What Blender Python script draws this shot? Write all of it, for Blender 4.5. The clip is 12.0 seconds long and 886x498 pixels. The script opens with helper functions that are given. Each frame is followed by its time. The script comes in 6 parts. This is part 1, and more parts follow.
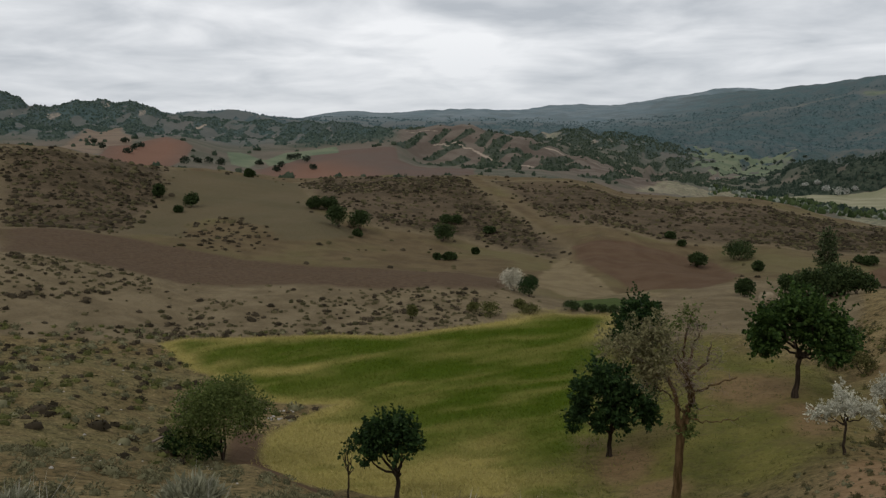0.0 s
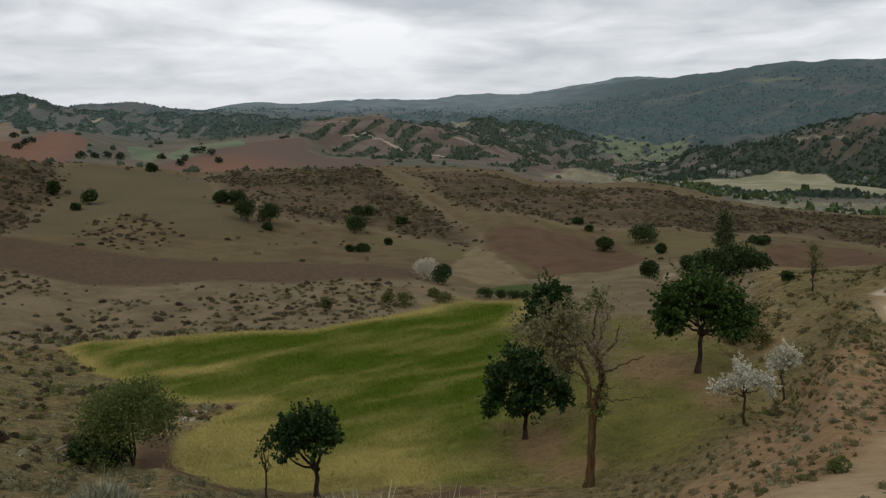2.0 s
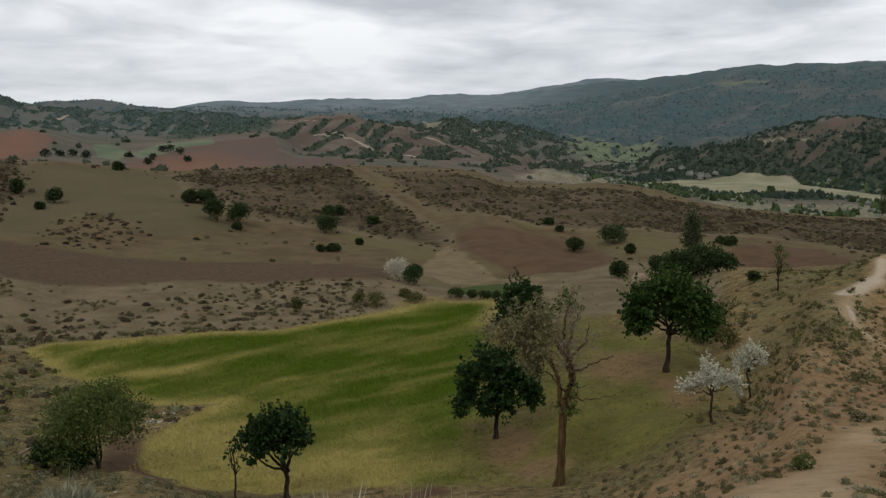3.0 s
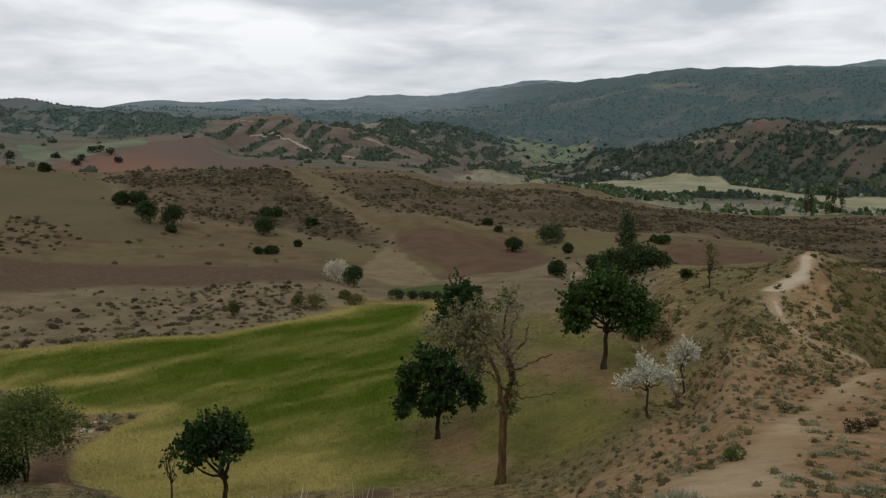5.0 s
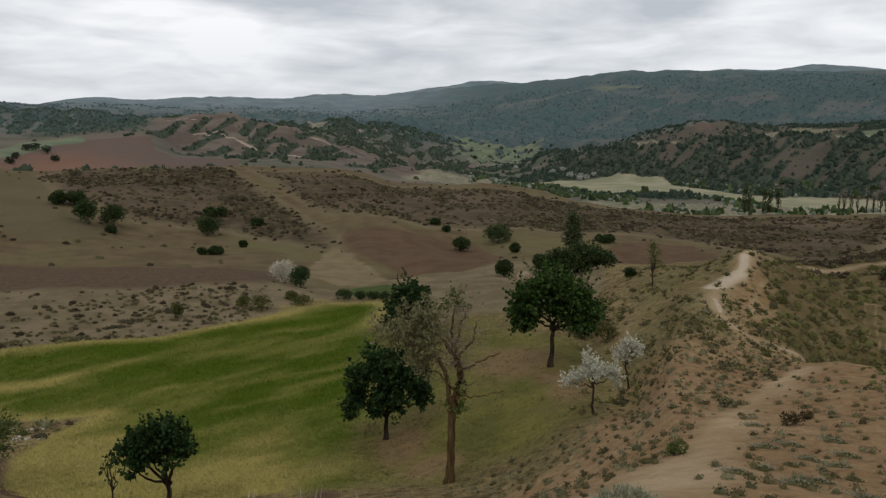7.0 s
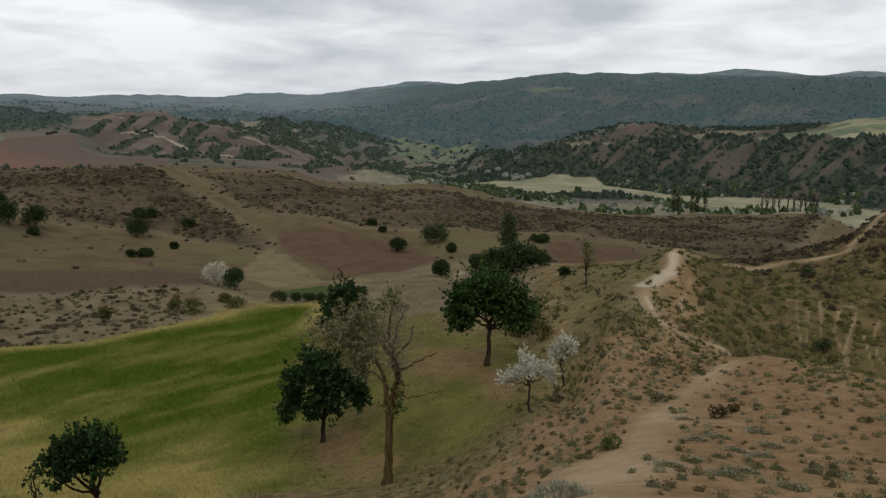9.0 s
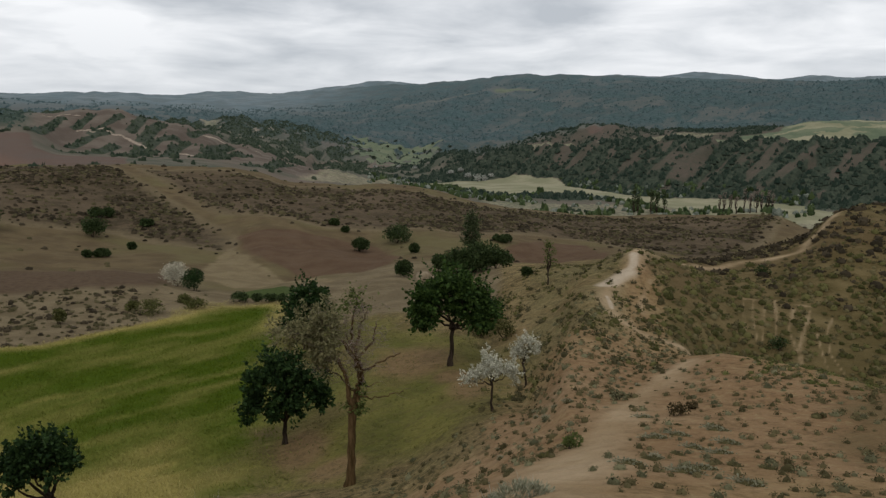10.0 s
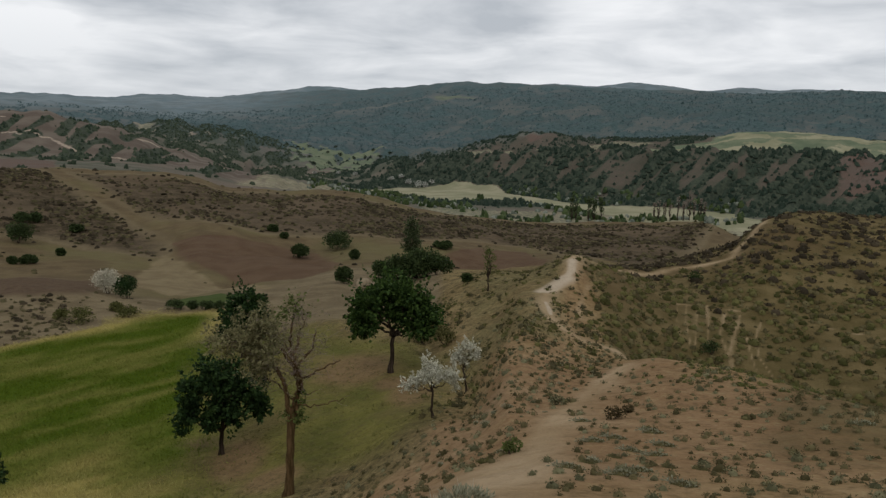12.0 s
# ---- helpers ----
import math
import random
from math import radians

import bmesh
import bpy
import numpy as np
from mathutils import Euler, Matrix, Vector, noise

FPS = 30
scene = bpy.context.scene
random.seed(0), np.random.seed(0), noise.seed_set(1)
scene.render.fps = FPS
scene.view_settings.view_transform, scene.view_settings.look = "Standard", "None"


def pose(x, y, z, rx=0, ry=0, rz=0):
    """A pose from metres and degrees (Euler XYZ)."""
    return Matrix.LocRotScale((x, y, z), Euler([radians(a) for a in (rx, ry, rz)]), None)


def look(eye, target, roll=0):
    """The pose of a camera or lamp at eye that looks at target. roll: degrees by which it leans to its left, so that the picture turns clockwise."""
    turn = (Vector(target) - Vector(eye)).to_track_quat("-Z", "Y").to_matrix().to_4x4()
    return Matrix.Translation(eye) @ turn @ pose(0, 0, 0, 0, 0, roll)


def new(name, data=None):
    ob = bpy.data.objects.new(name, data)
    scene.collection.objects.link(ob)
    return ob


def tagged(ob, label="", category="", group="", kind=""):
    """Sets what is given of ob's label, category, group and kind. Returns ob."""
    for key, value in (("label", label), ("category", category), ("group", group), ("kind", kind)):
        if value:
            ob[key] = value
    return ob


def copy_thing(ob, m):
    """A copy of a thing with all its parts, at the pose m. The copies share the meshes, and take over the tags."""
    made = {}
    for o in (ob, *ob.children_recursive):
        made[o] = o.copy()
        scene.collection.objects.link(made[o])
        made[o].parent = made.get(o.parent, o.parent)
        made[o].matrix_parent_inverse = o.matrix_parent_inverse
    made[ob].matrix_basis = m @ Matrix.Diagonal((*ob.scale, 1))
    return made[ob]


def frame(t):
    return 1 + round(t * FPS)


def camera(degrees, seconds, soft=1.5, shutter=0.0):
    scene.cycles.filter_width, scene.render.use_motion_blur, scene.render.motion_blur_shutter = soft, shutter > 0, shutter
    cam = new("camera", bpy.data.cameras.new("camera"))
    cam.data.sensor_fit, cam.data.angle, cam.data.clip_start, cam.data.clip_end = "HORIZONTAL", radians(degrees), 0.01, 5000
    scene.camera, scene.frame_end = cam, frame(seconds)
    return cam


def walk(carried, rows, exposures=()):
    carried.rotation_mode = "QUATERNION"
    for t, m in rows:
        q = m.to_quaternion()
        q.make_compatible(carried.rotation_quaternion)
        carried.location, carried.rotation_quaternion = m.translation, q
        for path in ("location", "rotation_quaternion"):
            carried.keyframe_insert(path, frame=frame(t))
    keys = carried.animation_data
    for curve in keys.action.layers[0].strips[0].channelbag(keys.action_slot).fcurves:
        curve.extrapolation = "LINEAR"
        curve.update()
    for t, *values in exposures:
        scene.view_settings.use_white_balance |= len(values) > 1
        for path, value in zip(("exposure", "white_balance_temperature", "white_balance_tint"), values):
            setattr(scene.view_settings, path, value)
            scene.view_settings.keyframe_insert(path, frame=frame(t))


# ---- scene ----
cam = camera(59.3, 12.0, soft=1.36)
EYE = 15.0  # the lookout's eye over the field
# seconds, turn to the left of due ahead, tilt up, lean to the left (degrees)
ROWS = [
    (0.0, 15.78, -7.74, 0.08),
    (0.5, 13.77, -8.22, 0.66),
    (1.0, 11.99, -8.46, 0.71),
    (1.5, 10.63, -8.48, 0.84),
    (2.0, 9.32, -8.50, 0.84),
    (2.5, 8.34, -8.51, 0.68),
    (3.0, 7.18, -8.52, 0.45),
    (5.0, 2.71, -8.48, 0.31),
    (5.5, 1.82, -8.50, 0.14),
    (6.0, 1.04, -8.49, 0.04),
    (6.5, -0.00, -8.50, 0.00),
    (7.0, -1.17, -8.50, -0.05),
    (9.0, -5.88, -8.46, -0.38),
    (9.5, -7.18, -8.45, -0.54),
    (10.0, -8.64, -8.42, -0.76),
    (10.5, -9.94, -8.24, -0.94),
    (11.0, -10.96, -8.19, -1.11),
    (11.5, -11.97, -8.03, -1.26),
    (12.0, -13.05, -7.86, -1.42),
]
walk(cam, [(t, pose(0, 0, EYE, 90 + tilt, 0, turn) @ pose(0, 0, 0, 0, 0, -lean)) for t, turn, tilt, lean in ROWS],
     exposures=[(0.0, -0.06), (1.0, -0.04), (2.0, 0.0), (6.0, 0.03), (9.5, 0.02), (11.0, 0.05), (11.5, 0.04), (12.0, -0.06)])

# ---- overcast daylight ----
SUN_AZ, SUN_EL = 200.0, 48.0
world = bpy.data.worlds.new("overcast_sky")
scene.world = world
world.use_nodes = True


def node(tree, kind, ins={}, operation="", data_type="", interpolation_type="", attribute_name=""):
    """A node with its mode and, by name or number, its inputs set."""
    n = tree.nodes.new(kind)
    if operation:
        n.operation = operation
    if data_type:
        n.data_type = data_type
    if interpolation_type:
        n.interpolation_type = interpolation_type
    if attribute_name:
        n.attribute_name = attribute_name
    for key, value in ins.items():
        if isinstance(value, bpy.types.NodeSocket):
            tree.links.new(value, n.inputs[key])
        else:
            n.inputs[key].default_value = value
    return n


def build_sky():
    t = world.node_tree
    t.nodes.clear()
    sky = t.nodes.new("ShaderNodeTexSky")
    sky.sky_type, sky.sun_disc = "NISHITA", False
    sky.sun_elevation, sky.sun_rotation = radians(SUN_EL), radians(SUN_AZ)
    co = node(t, "ShaderNodeTexCoord")
    xyz = node(t, "ShaderNodeSeparateXYZ", ins={0: co.outputs["Generated"]})
    up = node(t, "ShaderNodeMath", operation="MAXIMUM", ins={0: xyz.outputs[2], 1: 0.0})
    lift = node(t, "ShaderNodeMath", operation="ADD", ins={0: up.outputs[0], 1: 0.14})
    px = node(t, "ShaderNodeMath", operation="DIVIDE", ins={0: xyz.outputs[0], 1: lift.outputs[0]})
    py = node(t, "ShaderNodeMath", operation="DIVIDE", ins={0: xyz.outputs[1], 1: lift.outputs[0]})
    plane = node(t, "ShaderNodeCombineXYZ", ins={0: px.outputs[0], 1: py.outputs[0], 2: 0.37})
    big = node(t, "ShaderNodeTexNoise", ins={"Vector": plane.outputs[0], "Scale": 0.7, "Detail": 3.0, "Roughness": 0.45, "Distortion": 0.5})
    fine = node(t, "ShaderNodeTexNoise", ins={"Vector": plane.outputs[0], "Scale": 1.7, "Detail": 5.0, "Roughness": 0.52, "Distortion": 0.3})
    both = node(t, "ShaderNodeMix", data_type="FLOAT", ins={0: 0.52, 2: big.outputs[0], 3: fine.outputs[0]})
    ramp = node(t, "ShaderNodeValToRGB", ins={0: both.outputs[0]})
    els = ramp.color_ramp.elements
    els[0].position, els[0].color = 0.38, (0.48, 0.51, 0.55, 1)
    els[1].position, els[1].color = 0.60, (0.90, 0.91, 0.93, 1)
    mid = els.new(0.50)
    mid.color = (0.71, 0.73, 0.76, 1)
    # a bank of paler cloud along the horizon
    low = node(t, "ShaderNodeMapRange", ins={0: up.outputs[0], 1: 0.03, 2: 0.13, 3: 0.55, 4: 0.0})
    band = node(t, "ShaderNodeMix", data_type="RGBA", ins={0: low.outputs[0], 6: ramp.outputs[0], 7: (0.57, 0.602, 0.646, 1)})
    clear = node(t, "ShaderNodeBackground", ins={0: sky.outputs[0], 1: 0.1})
    cloud = node(t, "ShaderNodeBackground", ins={0: band.outputs[2], 1: 1.05})
    bg = node(t, "ShaderNodeMixShader", ins={0: 0.95, 1: clear.outputs[0], 2: cloud.outputs[0]})
    out = node(t, "ShaderNodeOutputWorld", ins={0: bg.outputs[0]})


build_sky()
sun = new("sun", bpy.data.lights.new("sun", "SUN"))
sun.data.energy, sun.data.angle, sun.data.color = 0.8, radians(14), (1.0, 0.96, 0.90)
sun.matrix_world = look((0, 0, 80), (-80 * math.sin(radians(SUN_AZ)) / math.tan(radians(SUN_EL)), -80 * math.cos(radians(SUN_AZ)) / math.tan(radians(SUN_EL)), 0))


# ---- materials ----
def material(name, rough=0.9):
    m = bpy.data.materials.new(name)
    m.use_nodes = True
    t = m.node_tree
    bsdf = t.nodes["Principled BSDF"]
    bsdf.inputs["Roughness"].default_value = rough
    bsdf.inputs["Specular IOR Level"].default_value = 0.03
    return m, t, bsdf


def mixed(t, fac, a, b):
    """A colour between a and b; each a colour or a socket."""
    return node(t, "ShaderNodeMix", data_type="RGBA", ins={0: fac, 6: a, 7: b}).outputs[2]


def ranged(t, value, lo, hi, to_lo=0.0, to_hi=1.0):
    return node(t, "ShaderNodeMapRange", interpolation_type="SMOOTHSTEP", ins={0: value, 1: lo, 2: hi, 3: to_lo, 4: to_hi}).outputs[0]


def maths(t, op, a, b=0.0):
    return node(t, "ShaderNodeMath", operation=op, ins={0: a, 1: b}).outputs[0]


def grain(t, vector, scale, detail=4.0, rough=0.55):
    return node(t, "ShaderNodeTexNoise", ins={"Vector": vector, "Scale": scale, "Detail": detail, "Roughness": rough}).outputs[0]


def attribute(t, name):
    return node(t, "ShaderNodeAttribute", attribute_name=name).outputs["Fac"]


def placed(t, sx=1.0, sy=1.0, sz=1.0):
    co = node(t, "ShaderNodeTexCoord")
    return node(t, "ShaderNodeMapping", ins={"Vector": co.outputs["Object"], "Scale": (sx, sy, sz)}).outputs[0]


def rgb(r, g, b):
    return (r, g, b, 1.0)


def ground_material():
    m, t, bsdf = material("hill_ground", 0.95)
    at = placed(t)
    n_small = grain(t, at, 2.2, 5)      # hand-sized crumbs
    n_fine = grain(t, at, 8.0, 4)       # pebbles and low herbs
    n_mid = grain(t, at, 0.35, 4)       # a few metres
    n_big = grain(t, at, 0.045, 4)      # patches of a slope
    n_far = grain(t, at, 0.009, 5)      # a hillside
    n_crown = grain(t, at, 0.14, 3, 0.6)  # tree crowns
    n_hill = grain(t, at, 0.016, 4)     # thickets and clearings
    edge = maths(t, "MULTIPLY", maths(t, "SUBTRACT", n_mid, 0.5), 0.55)

    def cover(name, lo=0.42, hi=0.58, ragged=1.0):
        v = maths(t, "ADD", attribute(t, name), maths(t, "MULTIPLY", edge, ragged))
        return ranged(t, v, lo, hi)

    earth = mixed(t, ranged(t, n_mid, 0.35, 0.65), rgb(0.124, 0.090, 0.041), rgb(0.222, 0.166, 0.078))
    earth = mixed(t, ranged(t, n_big, 0.42, 0.66), earth, rgb(0.130, 0.096, 0.046))
    earth = mixed(t, ranged(t, n_fine, 0.55, 0.7, 0, 0.6), earth, rgb(0.205, 0.172, 0.084))
    sward = mixed(t, n_small, rgb(0.072, 0.064, 0.028), rgb(0.140, 0.119, 0.052))
    col = mixed(t, ranged(t, maths(t, "ADD", maths(t, "MULTIPLY", n_mid, 0.6), maths(t, "MULTIPLY", n_big, 0.4)), 0.45, 0.62, 0, 0.42), earth, sward)
    # the warmer earth of the path ridge
    ochre = mixed(t, ranged(t, n_mid, 0.3, 0.7), rgb(0.208, 0.136, 0.066), rgb(0.278, 0.193, 0.102))
    ochre = mixed(t, ranged(t, n_small, 0.45, 0.75, 0, 0.6), ochre, rgb(0.148, 0.098, 0.045))
    ochre = mixed(t, ranged(t, n_big, 0.50, 0.62, 0, 0.6), ochre, rgb(0.190, 0.112, 0.060))
    ochre = mixed(t, ranged(t, n_big, 0.50, 0.38, 0, 0.5), ochre, rgb(0.128, 0.112, 0.052))
    col = mixed(t, cover("ochre", 0.3, 0.7), col, ochre)
    # thin grass at the foot of the slopes and in the gully
    grassy = mixed(t, n_small, rgb(0.088, 0.080, 0.034), rgb(0.162, 0.132, 0.058))
    col = mixed(t, maths(t, "MULTIPLY", cover("grassy", 0.2, 0.8), ranged(t, n_mid, 0.25, 0.6, 0.35, 0.95)), col, grassy)
    turf = mixed(t, ranged(t, n_mid, 0.3, 0.7), rgb(0.088, 0.090, 0.022), rgb(0.138, 0.124, 0.034))
    turf = mixed(t, ranged(t, n_small, 0.5, 0.75, 0, 0.4), turf, rgb(0.150, 0.118, 0.052))
    turf = mixed(t, ranged(t, grain(t, at, 0.13, 4), 0.50, 0.64, 0, 0.55), turf, rgb(0.140, 0.100, 0.046))
    turf = mixed(t, cover("earthy", 0.25, 0.85, 0.8), turf, mixed(t, n_mid, rgb(0.146, 0.096, 0.046), rgb(0.196, 0.134, 0.066)))
    col = mixed(t, cover("apron", 0.3, 0.7), col, turf)
    herbs = mixed(t, n_mid, rgb(0.030, 0.026, 0.012), rgb(0.064, 0.056, 0.026))
    speckle = maths(t, "ADD", maths(t, "MULTIPLY", n_fine, 0.5), maths(t, "MULTIPLY", n_small, 0.5))
    col = mixed(t, maths(t, "MULTIPLY", ranged(t, speckle, 0.51, 0.58, 0, 0.85), maths(t, "MULTIPLY", ranged(t, attribute(t, "ochre"), 0.3, 0.7, 1.0, 0.35), ranged(t, attribute(t, "apron"), 0.3, 0.7, 1.0, 0.35))), col, herbs)
    dust = mixed(t, n_mid, rgb(0.240, 0.178, 0.088), rgb(0.290, 0.220, 0.117))
    col = mixed(t, maths(t, "MULTIPLY", ranged(t, speckle, 0.46, 0.37, 0, 0.65), ranged(t, attribute(t, "apron"), 0.3, 0.7, 1.0, 0.3)), col, dust)
    # the gully's brown slopes
    brown = mixed(t, ranged(t, n_mid, 0.35, 0.65), rgb(0.086, 0.066, 0.027), rgb(0.138, 0.104, 0.048))
    brown = mixed(t, ranged(t, n_big, 0.5, 0.66, 0, 0.6), brown, rgb(0.104, 0.070, 0.036))
    col = mixed(t, maths(t, "MULTIPLY", cover("rough", 0.3, 0.7), 0.95), col, brown)
    # the grey earth bank above the wheat, a stubble field, a strip of clover
    greybank = mixed(t, ranged(t, n_mid, 0.35, 0.65), rgb(0.118, 0.092, 0.055), rgb(0.168, 0.132, 0.081))
    col = mixed(t, maths(t, "MULTIPLY", cover("bank", 0.3, 0.7), 0.85), col, greybank)
    # scrub-covered slopes
    scrub = mixed(t, ranged(t, n_mid, 0.38, 0.62), rgb(0.094, 0.069, 0.044), rgb(0.056, 0.043, 0.026))
    scrub = mixed(t, ranged(t, n_small, 0.45, 0.65, 0, 0.7), scrub, rgb(0.046, 0.038, 0.019))
    scrub = mixed(t, ranged(t, n_big, 0.46, 0.62, 0, 0.6), scrub, rgb(0.116, 0.086, 0.055))
    col = mixed(t, cover("scrub", 0.3, 0.7), col, scrub)
    tan = mixed(t, ranged(t, n_mid, 0.35, 0.65), rgb(0.092, 0.067, 0.037), rgb(0.124, 0.093, 0.050))
    tan = mixed(t, ranged(t, n_big, 0.45, 0.62, 0, 0.7), tan, rgb(0.121, 0.106, 0.048))
    col = mixed(t, cover("tan", 0.3, 0.7), col, tan)
    olive = mixed(t, ranged(t, n_big, 0.35, 0.65), rgb(0.096, 0.080, 0.045), rgb(0.115, 0.091, 0.053))
    olive = mixed(t, ranged(t, n_small, 0.4, 0.8, 0, 0.35), olive, rgb(0.073, 0.064, 0.027))
    col = mixed(t, cover("olive", 0.4, 0.6), col, olive)
    stubble = mixed(t, ranged(t, n_mid, 0.35, 0.65), rgb(0.146, 0.112, 0.063), rgb(0.180, 0.142, 0.080))
    col = mixed(t, cover("stubble", 0.35, 0.65), col, stubble)
    clover = mixed(t, n_small, rgb(0.036, 0.052, 0.016), rgb(0.066, 0.086, 0.026))
    col = mixed(t, cover("clover", 0.42, 0.58), col, clover)
    plough = mixed(t, ranged(t, n_small, 0.3, 0.7), rgb(0.074, 0.050, 0.031), rgb(0.100, 0.070, 0.044))
    col = mixed(t, cover("plough", 0.32, 0.68, 1.0), col, plough)
    ruddy = mixed(t, ranged(t, n_mid, 0.3, 0.7), rgb(0.086, 0.054, 0.032), rgb(0.106, 0.070, 0.043))
    col = mixed(t, cover("ruddy", 0.42, 0.58, 0.5), col, ruddy)
    # far hills: bare ribs, grazed slopes and woodland floor
    grazed = mixed(t, ranged(t, n_big, 0.40, 0.62), rgb(0.078, 0.082, 0.060), rgb(0.118, 0.108, 0.082))
    grazed = mixed(t, ranged(t, n_far, 0.45, 0.62, 0, 0.8), grazed, rgb(0.140, 0.110, 0.086))
    # haze mixed into the grazed colour on the farther hills
    grazed = mixed(t, attribute(t, "hill_haze"), grazed, mixed(t, n_hill, rgb(0.080, 0.096, 0.092), rgb(0.118, 0.121, 0.114)))
    col = mixed(t, cover("hill", 0.3, 0.7), col, grazed)
    rib = mixed(t, ranged(t, n_big, 0.38, 0.62), rgb(0.098, 0.077, 0.061), rgb(0.138, 0.114, 0.090))
    col = mixed(t, cover("badland", 0.3, 0.7), col, rib)
    redbluff = mixed(t, ranged(t, n_big, 0.4, 0.6), rgb(0.093, 0.077, 0.060), rgb(0.078, 0.069, 0.052))
    col = mixed(t, cover("bluff", 0.3, 0.7), col, redbluff)
    wood = mixed(t, ranged(t, n_mid, 0.38, 0.62), rgb(0.030, 0.042, 0.030), rgb(0.058, 0.070, 0.048))
    wood = mixed(t, ranged(t, n_crown, 0.35, 0.65, 0, 0.7), wood, rgb(0.040, 0.052, 0.036))
    # woodland colour shifted to blue-green, as haze veils the farther hills
    hill_haze = mixed(t, ranged(t, n_hill, 0.44, 0.60, 0, 0.75), mixed(t, ranged(t, n_crown, 0.36, 0.62), rgb(0.036, 0.068, 0.070), rgb(0.066, 0.100, 0.101)), rgb(0.070, 0.086, 0.085))
    wood = mixed(t, ranged(t, attribute(t, "hill_haze"), 0, 1), wood, hill_haze)
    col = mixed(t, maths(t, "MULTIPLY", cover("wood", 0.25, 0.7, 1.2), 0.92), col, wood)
    # aerial haze put into the farthest ridges' base colour
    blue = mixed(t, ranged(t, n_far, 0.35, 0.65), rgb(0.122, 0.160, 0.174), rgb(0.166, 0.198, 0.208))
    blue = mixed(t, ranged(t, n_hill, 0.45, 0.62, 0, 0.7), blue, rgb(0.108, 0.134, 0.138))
    col = mixed(t, cover("far_haze", 0.0, 1.0, 0.2), col, blue)
    scar = mixed(t, n_mid, rgb(0.24, 0.19, 0.14), rgb(0.34, 0.28, 0.22))
    col = mixed(t, cover("scar", 0.46, 0.54, 0.3), col, scar)
    blush = mixed(t, ranged(t, n_big, 0.35, 0.65), rgb(0.150, 0.112, 0.082), rgb(0.185, 0.142, 0.102))
    col = mixed(t, cover("pinktan", 0.4, 0.6, 0.6), col, blush)
    red = mixed(t, ranged(t, n_big, 0.3, 0.7), rgb(0.116, 0.080, 0.063), rgb(0.110, 0.085, 0.069))
    red = mixed(t, attribute(t, "orange"), red, mixed(t, n_big, rgb(0.152, 0.084, 0.058), rgb(0.178, 0.102, 0.070)))
    col = mixed(t, cover("red", 0.44, 0.56, 0.6), col, red)
    green = mixed(t, ranged(t, n_big, 0.35, 0.65), rgb(0.096, 0.122, 0.076), rgb(0.146, 0.162, 0.102))
    col = mixed(t, cover("green", 0.44, 0.56, 0.6), col, green)
    pale = mixed(t, ranged(t, n_big, 0.35, 0.65), rgb(0.190, 0.187, 0.114), rgb(0.265, 0.247, 0.162))
    col = mixed(t, cover("pale", 0.44, 0.56, 0.6), col, pale)
    # bare trodden earth
    bare = mixed(t, ranged(t, n_mid, 0.3, 0.7), rgb(0.268, 0.192, 0.108), rgb(0.348, 0.260, 0.160))
    bare = mixed(t, ranged(t, n_small, 0.5, 0.75, 0, 0.5), bare, rgb(0.226, 0.156, 0.084))
    col = mixed(t, cover("bare", 0.15, 0.9), col, bare)
    chalk = mixed(t, n_small, rgb(0.330, 0.265, 0.185), rgb(0.450, 0.372, 0.275))
    col = mixed(t, cover("chalk", 0.3, 0.85), col, chalk)
    # the floor of the wheat
    wheat = mixed(t, attribute(t, "ripe"), rgb(0.056, 0.086, 0.007), rgb(0.275, 0.228, 0.068))
    col = mixed(t, cover("wheat", 0.36, 0.64, 0.7), col, wheat)
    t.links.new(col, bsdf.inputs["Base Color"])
    bump = node(t, "ShaderNodeBump", ins={"Strength": 0.8, "Distance": 0.3, "Height": maths(t, "ADD", maths(t, "ADD", n_small, maths(t, "MULTIPLY", n_fine, 0.3)), maths(t, "MULTIPLY", n_mid, 2.0))})
    t.links.new(bump.outputs[0], bsdf.inputs["Normal"])
    return m


def foliage(name, dark, light, see_through=0.25, rough=0.6):
    """Leaves: each one a shade of its own, some light passing through."""
    m, t, bsdf = material(name, rough)
    bsdf.inputs["Specular IOR Level"].default_value = 0.05
    island = node(t, "ShaderNodeNewGeometry").outputs["Random Per Island"]
    patch = grain(t, placed(t), 9.0, 3)
    fac = maths(t, "ADD", maths(t, "MULTIPLY", island, 0.65), maths(t, "MULTIPLY", patch, 0.4))
    col = mixed(t, ranged(t, fac, 0.15, 0.85), rgb(*dark), rgb(*light))
    t.links.new(col, bsdf.inputs["Base Color"])
    through_leaf = node(t, "ShaderNodeBsdfTranslucent", ins={0: col})
    blend = node(t, "ShaderNodeMixShader", ins={0: see_through, 1: bsdf.outputs[0], 2: through_leaf.outputs[0]})
    t.links.new(blend.outputs[0], t.nodes["Material Output"].inputs[0])
    return m


def bark(name, dark, light, scale=9.0):
    m, t, bsdf = material(name, 0.9)
    n = grain(t, placed(t, 1, 1, 0.18), scale, 5)
    t.links.new(mixed(t, ranged(t, n, 0.35, 0.65), rgb(*dark), rgb(*light)), bsdf.inputs["Base Color"])
    bump = node(t, "ShaderNodeBump", ins={"Strength": 0.8, "Distance": 0.03, "Height": n})
    t.links.new(bump.outputs[0], bsdf.inputs["Normal"])
    return m


